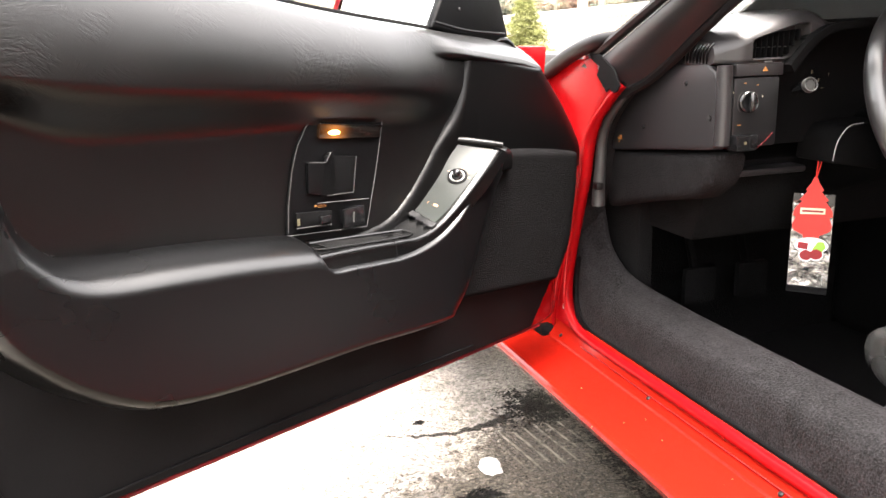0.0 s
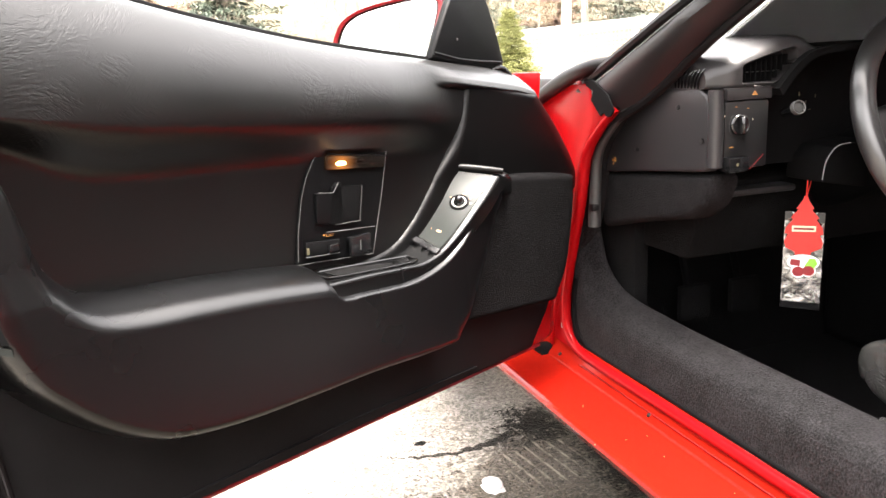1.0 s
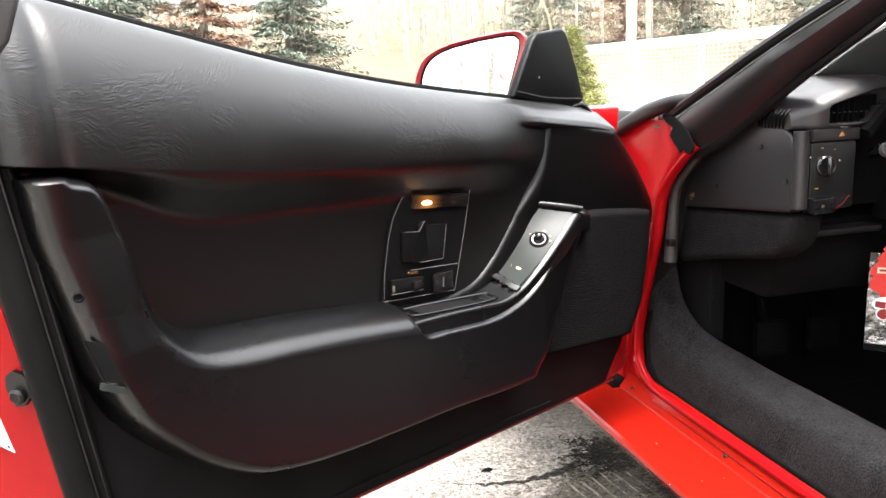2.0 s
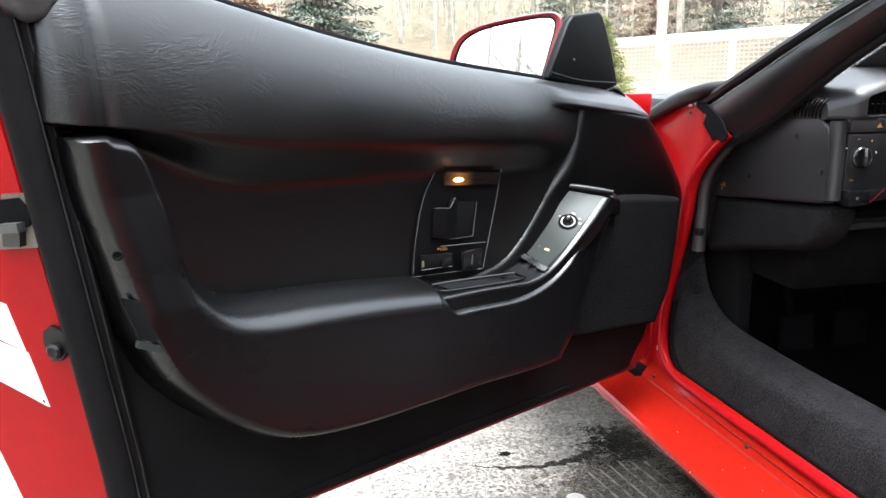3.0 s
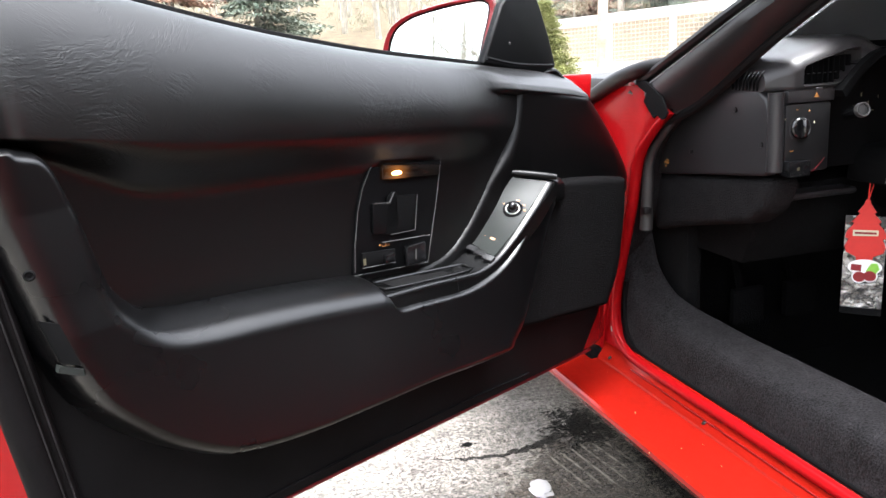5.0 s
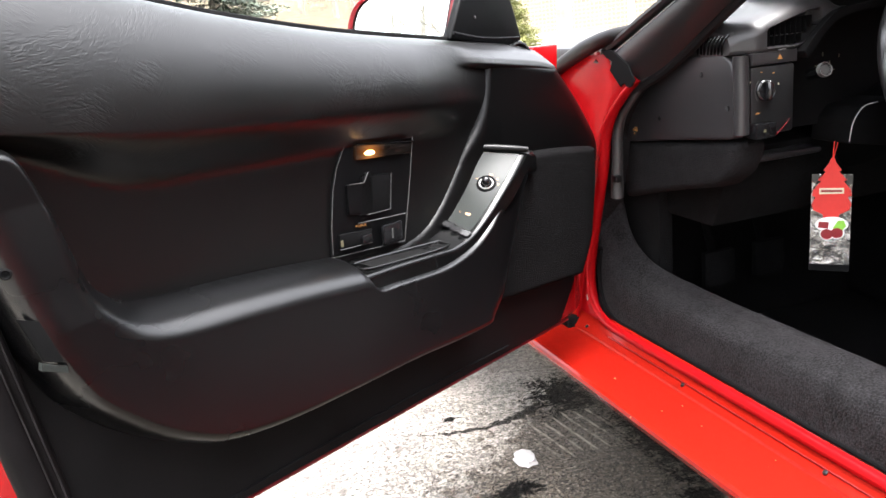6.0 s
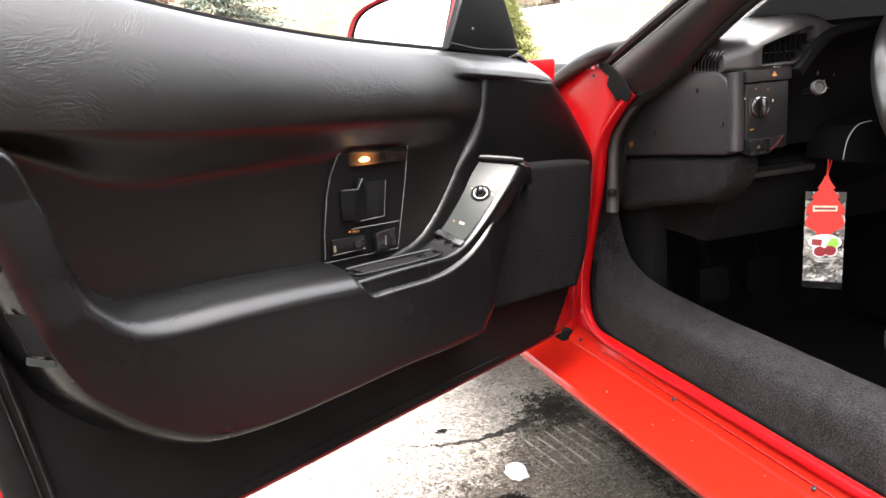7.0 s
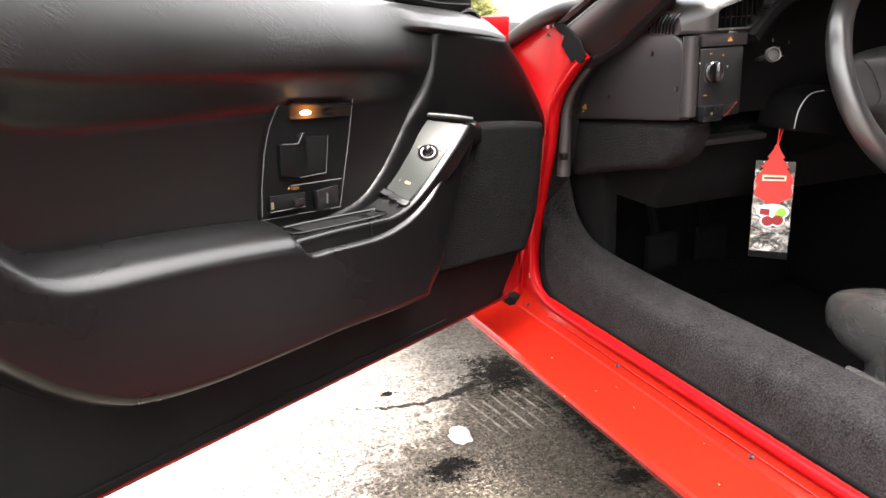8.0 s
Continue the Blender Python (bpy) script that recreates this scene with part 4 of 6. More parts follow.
# pedals also take the shade-darkened carpet colour
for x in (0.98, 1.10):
    part("pedal", tube([(x, 1.43, 0.55), (x, 1.38, 0.42), (x, 1.36, 0.36)], 0.008, 8, 4), SHADECARPET, car)
    part("pedal_pad", box(x - 0.035, x + 0.035, 1.34, 1.355, 0.32, 0.39, 0.004), SHADECARPET, car, "black rubber pedal pad, darkened for shade")

# wheels
for x, y in ((0.62, 2.25), (2.28, 2.25), (0.62, -1.15), (2.28, -1.15)):
    tyre = part("wheel", turned([(0.14, -0.10), (0.29, -0.11), (0.32, -0.08), (0.325, 0.08), (0.29, 0.11), (0.14, 0.10)], (x + 0.13 * (1 if x < 1 else -1), y, 0.325), (1, 0, 0), 40), RUBBER, car, "black tyre on a silver wheel")
    part("rim", turned([(0, -0.09), (0.16, -0.09), (0.20, -0.10), (0.20, 0.10), (0.16, 0.09), (0, 0.09)], (x + 0.13 * (1 if x < 1 else -1), y, 0.325), (1, 0, 0), 32), STEEL, tyre)

# ---- the open door ----
# Door coordinates: u runs forward along the door, q outward through it, z up.
WAIST = spline([(0.20, 0.986), (0.26, 0.968), (0.44, 0.925), (0.578, 0.894), (0.745, 0.866), (0.955, 0.841), (1.10, 0.825), (1.18, 0.805), (1.243, 0.735), (1.30, 0.665)], 10)
def zt(u):
    """Height of the window line along the door."""
    return float(np.interp(u, WAIST[:, 0], WAIST[:, 1]))
def zb(u):
    """Height of the door's lower edge."""
    return 0.377 - 0.055 * (u - 0.528)
def rear(z):
    """Place of the door's rear edge."""
    return 0.238 + 0.14 * (0.85 - z)

def shell_ring(u, shift=0.0):
    top = zt(u) - 0.012
    lo = zb(u)
    ring = []
    for q, z in ((0.762, lo + 0.014), (0.772, lo + 0.002), (0.80, lo - 0.002), (0.825, lo + 0.012), (0.865, lo + 0.06), (0.882, 0.55), (0.872, 0.66), (0.848, 0.76), (0.815, top - 0.02), (0.800, top), (0.775, top - 0.004), (0.770, 0.60)):
        z = min(z, top)
        ring.append((u + shift * (rear(z) - 0.5 * (q - 0.755) - u), q, z))
    return ring
rings = [shell_ring(0.26, 1.0), shell_ring(0.32), *[shell_ring(u) for u in np.linspace(0.40, 1.15, 14)]]
for u, s in ((1.23, 0.8), (1.27, 0.5), (1.295, 0.2)):
    rings.append([(u, 0.80 + (q - 0.80) * s, z) for _, q, z in shell_ring(u)])
door = part("door", loft(rings), RED, None, "open red car door with black inner trim")
door.parent = car
door.matrix_basis = Matrix.Translation(-CAR) @ pose(0, 0, 0, 0, 0, 32)
OFFS[door] = Vector()

INNER = [(rear(0.93) + 0.012, 0.93), (rear(0.75) + 0.014, 0.75), (rear(0.5) + 0.012, 0.50), (0.325, 0.43), (0.36, zb(0.36) + 0.012), (0.7, zb(0.7) + 0.011), (1.0, zb(1.0) + 0.011), (1.165, zb(1.165) + 0.012), (1.212, 0.405), (1.262, 0.474), (1.288, 0.59), (1.288, 0.653), (1.243, 0.720), (1.180, 0.760), (1.10, 0.780), (0.955, 0.785), (0.745, 0.795), (0.44, 0.84)]
part("inner_panel", prism(INNER, "y", 0.757, 0.79, 0.004), CLOTH, door, "matt black inner door panel")
# a low welt near the foot of the panel
part("welt", tube([(0.40, 0.7555, 0.405), (0.60, 0.7555, 0.398), (0.80, 0.7555, 0.388), (1.0, 0.7555, 0.374)], 0.0016, 6, 5), CLOTH, door)

part("door_hem", tube([(u, 0.766, zb(u) + 0.006) for u in (0.36, 0.6, 0.9, 1.2)], 0.0028, 8, 4), SHADERED, door, "red lower hem of the door")
# padded skin: a roll along the window line that sinks into the recess, and narrows forward to a strip
RECESS = 0.7552
CROWN = 0.7205
ROLL = np.array([(CROWN + (0.790 - CROWN) * (1 - math.sqrt(max(0.0, 1 - v ** 1.85))), 0.02 + 0.98 * v) for v in np.linspace(0, 1, 40)])
def smooth_step(v):
    v = np.clip(v, 0, 1)
    return v * v * (3 - 2 * v)
def strip_low(u):
    return 0.8065 - 0.125 * (u - 0.94) - 0.10 * max(0.0, u - 1.12)
def roll_foot(u):
    return float(np.interp(u, [0.25, 0.46, 0.70, 0.95], [0.820, 0.795, 0.780, 0.764]))
def skin_depth(u, z):
    """Depth of the padded skin at a place on the door."""
    hi = zt(u)
    lo = roll_foot(u)
    f = (z - lo) / (hi - lo)
    if f >= 0.02:
        q = float(np.interp(f, ROLL[:, 1], ROLL[:, 0]))
    else:
        soft = float(smooth_step((u - 0.285) / 0.15))
        crown, foot_ = lo + 0.02 * (hi - lo), lo - 0.003 - 0.052 * soft
        q = CROWN + (RECESS - CROWN) * float(smooth_step((crown - z) / (crown - foot_)))
    fade = 1 - 0.68 * float(smooth_step((u - 0.80) / 0.17))
    if q < RECESS:
        q = RECESS - (RECESS - q) * fade
    low = strip_low(u)
    blend_ = float(smooth_step((u - 0.912) / 0.055))
    if blend_ > 0 and z > low - 0.004:
        w = 0.012 * min(1.0, max(0.0, (u - 0.94) / 0.24))
        g = (z - low) / (hi - low)
        q = q + blend_ * (float(np.interp(g, [-0.1, 0.0, 0.07, 0.30, 0.62, 0.90, 1.0], [0.741 + w, 0.7335 + w, 0.7310 + w, 0.7360 + w, 0.751 + w, 0.772 + 0.5 * w, 0.790])) - q)
    end = min(1.0, max(0.0, (u - 0.252) / 0.035))
    tuck = 0.030 * (1 - math.sqrt(max(0.0, 1 - (1 - end) ** 2))) + 0.004 * math.exp(-(((u - 0.297) / 0.007) ** 2)) * (z > lo)
    return min(q + tuck * (1 - 0.8 * max(0.0, f - 0.5)), 0.79)
def skin_ring(u):
    hi, low = zt(u), strip_low(u)
    lo = roll_foot(u)
    zs = [hi + (low + 0.006 - hi) * v for v in np.linspace(0, 1, 26) ** 1.25] + [low + d for d in (0.004, 0.002, 0.0, -0.002, -0.004, -0.006)] + list(np.linspace(low - 0.010, lo + 0.008, 18)) + [lo + 0.001 * k for k in range(6, -9, -1)] + list(np.linspace(lo - 0.010, 0.70, 20)) + list(np.linspace(0.69, 0.55, 6))
    floor_ = float(np.interp(u, [0.25, 0.30, 0.36, 0.42], [0.80, 0.74, 0.64, 0.55]))
    zs = [max(z, floor_ - 0.0001 * k) for k, z in enumerate(zs)]
    return [(u, 0.798, hi - 0.008)] + [(u, skin_depth(u, z), z) for z in zs]
us = [0.252, 0.254, 0.258, 0.265, 0.272, 0.279, 0.285, 0.289, 0.292, 0.295, 0.298, 0.302, 0.306, *np.linspace(0.31, 1.172, 104)]
part("padded_skin", loft([skin_ring(u) for u in us], closed=False), VINYL, door, "creased black vinyl padding along the window line", 70)
part("belt_seal", tube([(u, 0.797, zt(u) + 0.001) for u in np.linspace(0.27, 1.13, 12)], 0.0050, 8, 3), BLACKRUB, door, "black rubber window seal")

part("edge_bead", tube([(1.095, 0.782, 0.820), (1.128, 0.780, 0.823), (1.150, 0.772, 0.801), (1.186, 0.768, 0.774), (1.222, 0.765, 0.736), (1.258, 0.762, 0.699), (1.288, 0.760, 0.664)], [0.002, 0.0045, 0.0036, 0.0034, 0.0034, 0.0032, 0.002], 8, 5), SOFT, door, "folded vinyl bead along the door's front edge")

# raised front panel with the rolled edge that runs down to the armrest
left = spline([(0.985, 0.816), (0.961, 0.738), (0.924, 0.690), (0.868, 0.632), (0.815, 0.602), (0.735, 0.596)], 9)
low = spline([(0.735, 0.596), (0.80, 0.56), (0.95, 0.56), (1.10, 0.58), (1.30, 0.61)], 6)
right = spline([(1.30, 0.61), (1.296, 0.653), (1.243, 0.720), (1.178, 0.782)], 5)
top = spline([(1.178, 0.782), (1.07, 0.802), (0.985, 0.816)], 5)
part("front_panel", swell([(left, lambda u, z: 0.009 + 0.019 * np.clip((0.745 - z) / 0.07, 0, 1)), (low, 0.01), (right, 0.03), (top, 0.014)], 0.757, lambda u, z: 0.018 - 0.008 * np.clip((0.735 - z) / 0.06, 0, 1) * np.clip((1.0 - u) / 0.06, 0, 1), 0.003), FRONTV, door, "smooth black panel ahead of the door release")


# carpet patch at the front foot of the door
cl = spline([(1.03, 0.668), (1.005, 0.62), (0.965, 0.56), (0.925, 0.51), (0.885, 0.470)], 5)
cb = spline([(0.885, 0.470), (0.945, 0.464), (1.066, 0.448), (1.17, 0.434), (1.218, 0.430)], 5)
cr = spline([(1.218, 0.430), (1.252, 0.480), (1.267, 0.535), (1.277, 0.590), (1.279, 0.640)], 5)
ct = spline([(1.279, 0.640), (1.19, 0.655), (1.08, 0.668), (1.03, 0.668)], 5)
part("carpet_patch", swell([(cl, 0.01), (cb, 0.012), (cr, 0.05), (ct, 0.012)], 0.757, 0.034, 0.003), PATCH, door, "charcoal carpet patch at the front of the door")

# armrest: a pull that comes down the rear edge, turns and runs forward
inner = spline([(0.300, 0.811), (0.316, 0.806), (0.326, 0.795), (0.333, 0.777), (0.346, 0.736), (0.360, 0.690), (0.374, 0.669), (0.395, 0.652), (0.430, 0.644), (0.495, 0.638), (0.568, 0.630), (0.650, 0.618), (0.662, 0.614)], 6)
step_ = spline([(0.662, 0.614), (0.665, 0.600), (0.672, 0.588), (0.703, 0.585), (0.754, 0.580), (0.786, 0.578), (0.820, 0.580), (0.857, 0.588), (0.889, 0.602), (0.923, 0.622), (0.967, 0.646), (1.006, 0.670), (1.030, 0.678), (1.055, 0.675), (1.078, 0.664)], 5)
nose = spline([(1.078, 0.664), (1.062, 0.640), (1.027, 0.607), (0.988, 0.556), (0.950, 0.508), (0.928, 0.482), (0.900, 0.458)], 5)
under = spline([(0.900, 0.458), (0.860, 0.457), (0.800, 0.461), (0.711, 0.470), (0.615, 0.476), (0.531, 0.481), (0.468, 0.489), (0.423, 0.501), (0.375, 0.529), (0.344, 0.556), (0.315, 0.592), (0.296, 0.638)], 6)
hind = spline([(0.296, 0.638), (0.287, 0.676), (0.276, 0.726), (0.268, 0.763), (0.262, 0.811)], 6)
cap = spline([(0.262, 0.811), (0.282, 0.812), (0.300, 0.811)], 4)
def arm_height(u, z):
    behind = np.interp(z, [0.500, 0.529, 0.556, 0.592, 0.638, 0.676, 0.726, 0.763, 0.811], [0.423, 0.375, 0.344, 0.315, 0.296, 0.287, 0.276, 0.268, 0.262])
    thin = 0.014 * (1 - np.sqrt(np.clip(1 - np.clip(1 - (u - behind) / 0.034, 0, 0.985) ** 2, 0, 1))) * np.clip((z - 0.545) / 0.12, 0, 1)
    return -thin + 0.058 - 0.012 * np.clip((z - 0.66) / 0.1, 0, 1) - 0.018 * np.clip((u - 0.90) / 0.16, 0, 1) + (0.024 - 0.008 * np.clip((u - 0.62) / 0.25, 0, 1)) * np.clip((0.69 - z) / 0.22, 0, 1) ** 1.25
part("armrest", swell([(inner, lambda u, z: 0.012 + 0.018 * np.clip((0.75 - z) / 0.09, 0, 1)), (step_, 0.010), (nose, 0.045), (np.concatenate([under, hind[1:]]), lambda u, z: 0.012 + 0.008 * np.clip((0.66 - z) / 0.10, 0, 1)), (cap, 0.006)], 0.757, arm_height, 0.0018), ARM, door, "moulded black vinyl armrest with a sweeping door pull")
def arm_face(u, z, out=0.0):
    """A place on the armrest's face."""
    return Vector((u, 0.757 - float(arm_height(np.float64(u), np.float64(z))) - out, z))
def face_patch(ring, out, n=6):
    """A thin four-cornered inlay that follows the armrest's face."""
    a, b, c, d = [np.array(p) for p in ring]
    g = np.linspace(0, 1, n + 1)
    at = [[(1 - v) * ((1 - u) * a + u * b) + v * ((1 - u) * d + u * c) for u in g] for v in g]
    bm = bmesh.new()
    top = [[bm.verts.new(arm_face(p[0], p[1], out)) for p in row] for row in at]
    low = [[bm.verts.new(arm_face(p[0], p[1], -0.003)) for p in row] for row in at]
    for i in range(n):
        for j in range(n):
            bm.faces.new((top[i][j], top[i][j + 1], top[i + 1][j + 1], top[i + 1][j]))
            bm.faces.new((low[i][j], low[i + 1][j], low[i + 1][j + 1], low[i][j + 1]))
    rim = lambda q: q[0] + [r[-1] for r in q[1:]] + q[-1][-2::-1] + [q[i][0] for i in range(n - 1, 0, -1)]
    ta, lo = rim(top), rim(low)
    for i in range(len(ta)):
        k = (i + 1) % len(ta)
        bm.faces.new((ta[i], lo[i], lo[k], ta[k]))
    bmesh.ops.recalc_face_normals(bm, faces=bm.faces)
    return bm
part("pull_screw", turned([(0, 0), (0.0046, 0), (0.0046, 0.0012), (0.0034, 0.0022), (0.0020, 0.0008), (0, 0.0008)], arm_face(0.289, 0.714, -0.0008), (-0.45, -1, 0), 16), BLACKRUB, door, "steel screw in the pull")
# no hollow: a black inlay on the face gives the slot's shade
part("pull_slot", face_patch([(0.2885, 0.678), (0.301, 0.673), (0.310, 0.637), (0.298, 0.641)], 0.0014), BLACKRUB, door, "black inlay for the shade in the pull slot")
part("slot_lip", face_patch([(0.296, 0.640), (0.311, 0.6335), (0.311, 0.6275), (0.294, 0.6345)], 0.0026), PLATE, door, "worn lip below the slot")

# switch pod on the armrest: a shelf that curves up to the mirror switch
PODL = spline([(0.640, 0.608), (0.720, 0.602), (0.795, 0.590), (0.835, 0.594), (0.871, 0.608), (0.900, 0.629), (0.924, 0.650), (0.942, 0.670), (0.956, 0.688)], 5)
PODR = spline([(0.654, 0.601), (0.722, 0.5965), (0.786, 0.591), (0.823, 0.588), (0.860, 0.595), (0.902, 0.615), (0.946, 0.642), (0.973, 0.659), (1.000, 0.678)], 5)
PODE = spline([(0.662, 0.581), (0.730, 0.5755), (0.791, 0.570), (0.817, 0.570), (0.846, 0.574), (0.886, 0.586), (0.932, 0.609), (0.967, 0.629), (1.015, 0.668)], 5)
def pod_cut(l, r, e):
    lu, lz, ru, rz, eu, ez = *l, *r, *e
    a, b, c = Vector((lu, 0.752, lz)), Vector((ru, 0.6985, rz)), Vector((eu, 0.6975, ez))
    e1, e2, r_ = (b - a).normalized(), (c - b).normalized(), 0.0058
    bend = [b - e1 * r_ + e2 * r_ + r_ * (e1 * math.sin(t) - e2 * math.cos(t)) for t in np.linspace(0, math.pi / 2, 7)]
    return [(lu, 0.775, lz - 0.002), a, a.lerp(b, 0.3), a.lerp(b, 0.6), *bend, bend[-1].lerp(c, 0.5), c.lerp(b, 0.06), c, c + Vector((0, 0.0035, -0.0045)), (eu, 0.712, ez - 0.010), (eu, 0.775, ez - 0.010)]
part("switch_pod", loft([pod_cut(*c) for c in zip(PODL, PODR, PODE)]), SOFT, door, "black pod that carries the window and mirror switches")
def on_pod(k, across, out=0.0):
    """A place on the pod's top face: k along it from 0 to 1, across from wall to ridge."""
    i = min(int(k * (len(PODL) - 1)), len(PODL) - 2)
    s = k * (len(PODL) - 1) - i
    l, r = PODL[i] * (1 - s) + PODL[i + 1] * s, PODR[i] * (1 - s) + PODR[i + 1] * s
    a, b = Vector((l[0], 0.752, l[1])), Vector((r[0], 0.6985, r[1]))
    l2, r2 = PODL[i + 1], PODR[i + 1]
    along = (Vector((l2[0], 0.752, l2[1])) + Vector((r2[0], 0.6985, r2[1])) - Vector((*PODL[i], 0)).xzy - Vector((0, 0.752, 0)) - Vector((*PODR[i], 0)).xzy - Vector((0, 0.6985, 0))).normalized()
    nrm = (b - a).cross(along).normalized()
    if nrm.y > 0:
        nrm = -nrm
    return a.lerp(b, across) + nrm * out, along, nrm
face = [[on_pod(k, c, 0.0018)[0] for c in np.linspace(0.02, 0.86, 6)] for k in np.linspace(0.50, 0.985, 16)]
under_face = [[on_pod(k, c, -0.001)[0] for c in np.linspace(0.02, 0.86, 6)] for k in np.linspace(0.50, 0.985, 16)]
part("switch_plate", loft([[*a, *b[::-1]] for a, b in zip(face, under_face)]), PLATE, door, "satin grey switch plate")
kp, ka, kn = on_pod(0.745, 0.50, 0.002)
part("knob_well", turned([(0, 0.0), (0.0138, 0.0), (0.0138, 0.0008), (0.0126, 0.0012), (0.0118, 0.0004), (0, 0.0004)], kp, kn, 28), BLACKRUB, door, "black dished ring round the knob")
part("knob_ring", turned([(0.0098, 0.0004), (0.0104, 0.0014), (0.0098, 0.0022), (0.0090, 0.0018)], kp, kn, 28), GREYTRIM, door, "thin pale ring")
part("mirror_knob", turned([(0, 0), (0.0088, 0), (0.0080, 0.003), (0.0060, 0.0045), (0.0052, 0.010), (0.0040, 0.0120), (0.0018, 0.0128), (0, 0.0130)], kp, kn, 24), GLOSS, door, "small black mirror switch knob")
kside = ka.cross(kn)
for a in (-1.3, -0.75, 0.0, 0.75, 1.3):
    part("mark", plate_on(kp + (ka * math.cos(a) + kside * math.sin(a)) * 0.0165, kside, ka, 0.003 if a else 0.005, 0.0025, 0.0004, 0), ORANGE, door)
mp_, ma, mn = on_pod(0.575, 0.50, 0.002)
part("mark", plate_on(mp_, kside, ma, 0.007, 0.0035, 0.0004, 0), ORANGE, door)
for word, du in (("L", -0.0125), ("R", 0.0105)):
    part("lettering", lettering(word, 0.0045, lambda x, y, du=du: mp_ + kside * (du + x) + ma * (y - 0.0015) + mn * 0.0004), ORANGE, door)
sa = on_pod(0.475, 0.50, 0.0)[1]
part("window_switch", joined(*[plate_on(on_pod(0.475, c, 0.0008)[0], kside, sa, 0.016, 0.011, 0.004, 0.0012) for c in (0.2, 0.5, 0.8)]), GLOSS, door, "row of gloss black window switches")
part("pod_cap", tube([on_pod(0.992, c, 0.003)[0] + Vector((0.004, 0, 0.004)) for c in (0.02, 0.3, 0.7, 1.0)], [0.004, 0.0052, 0.0052, 0.004], 10, 4), FRONTV, door, "rounded black cap of the pod")
part("pod_back", prism([(0.985, 0.676), (1.006, 0.673), (1.05, 0.668), (1.05, 0.64), (0.99, 0.64)], "y", 0.712, 0.76, 0.006, 3), SOFT, door)
jr, je = [np.array((np.interp(0.778, line[:, 0], line[:, 0]), np.interp(0.778, line[:, 0], line[:, 1]))) for line in (PODR, PODE)]
part("pod_joint", tube([Vector((jr[0] - 0.004, 0.7085, jr[1] + 0.0012)), Vector((jr[0], 0.7030, jr[1] + 0.0004)), Vector((jr[0], 0.6990, jr[1] - 0.003)), Vector((je[0], 0.6972, je[1] + 0.002))], 0.0008, 6, 1), BLACKRUB, door, "fine joint across the pod")
# coin tray in the shelf
part("tray_rim", tube([on_pod(k, c, 0.001)[0] for k, c in ((0.05, 0.28), (0.33, 0.28), (0.36, 0.43), (0.33, 0.79), (0.06, 0.79), (0.03, 0.6))], 0.0018, 6, 4, 1.0, True), SOFT, door, "raised rim of a small tray")
part("tray_floor", loft([[on_pod(k, c, 0.0008)[0] for c in (0.32, 0.46, 0.62, 0.76)] for k in np.linspace(0.06, 0.33, 6)], closed=False), SHADECARPET, door)

# door release bezel
BZ = [(0.711, 0.750), (0.765, 0.7415), (0.820, 0.732), (0.806, 0.68), (0.794, 0.64), (0.783, 0.603), (0.72, 0.6095), (0.656, 0.616), (0.661, 0.65), (0.670, 0.69), (0.680, 0.715), (0.694, 0.735)]
part("release_bezel", prism(BZ, "y", 0.7515, 0.76, 0.002, 3), BEZEL, door, "black plastic bezel round the door release")
def rod(name, pts, r, m_, label=""):
    return part(name, tube([(u, q, z) for u, q, z in pts], r, 6, 1), m_, door, label)
rod("bezel_edge", [(0.656, 0.7510, 0.616), (0.72, 0.7510, 0.6095), (0.783, 0.7510, 0.603), (0.794, 0.7510, 0.64), (0.806, 0.7510, 0.68), (0.819, 0.7510, 0.731)], 0.0007, EDGE)
rod("bezel_edge", [(0.658, 0.7510, 0.62), (0.661, 0.7510, 0.65), (0.670, 0.7510, 0.69), (0.680, 0.7510, 0.715), (0.694, 0.7510, 0.735), (0.711, 0.7510, 0.7495), (0.765, 0.7510, 0.741), (0.818, 0.7510, 0.732)], 0.0006, EDGE)
part("lamp_housing", prism([(0.712, 0.738), (0.812, 0.7245), (0.809, 0.711), (0.709, 0.7205)], "y", 0.7465, 0.752, 0.0015), LENS, door, "amber courtesy lamp lens")
part("courtesy_lamp", prism([(0.7235, 0.7262), (0.730, 0.7285), (0.738, 0.7275), (0.742, 0.7250), (0.740, 0.7228), (0.733, 0.7226), (0.727, 0.7234)], "y", 0.7462, 0.750, 0.0), LAMP, door, "lit warm courtesy lamp")
rod("lamp_brow", [(0.712, 0.7465, 0.7385), (0.76, 0.7465, 0.732), (0.813, 0.7465, 0.725)], 0.0014, GLOSS)
# a raised black plate gives the shade of the finger well
part("release_well", prism([(0.716, 0.700), (0.765, 0.694), (0.758, 0.651), (0.706, 0.655)], "y", 0.7465, 0.75, 0.001), BLACKRUB, door, "black plate for the shade in the finger well")
part("release_lever", prism([(0.690, 0.695), (0.714, 0.692), (0.722, 0.703), (0.731, 0.703), (0.731, 0.660), (0.706, 0.656), (0.688, 0.660)], "y", 0.7465, 0.7505, 0.001), BEZEL, door, "black door release lever")
rod("lever_edge", [(0.690, 0.743, 0.696), (0.714, 0.743, 0.693), (0.723, 0.743, 0.704)], 0.0006, EDGE)
rod("well_edge", [(0.766, 0.746, 0.694), (0.758, 0.746, 0.651), (0.716, 0.746, 0.6535)], 0.0006, EDGE)
rod("well_edge", [(0.700, 0.746, 0.647), (0.784, 0.746, 0.639)], 0.0006, EDGE)
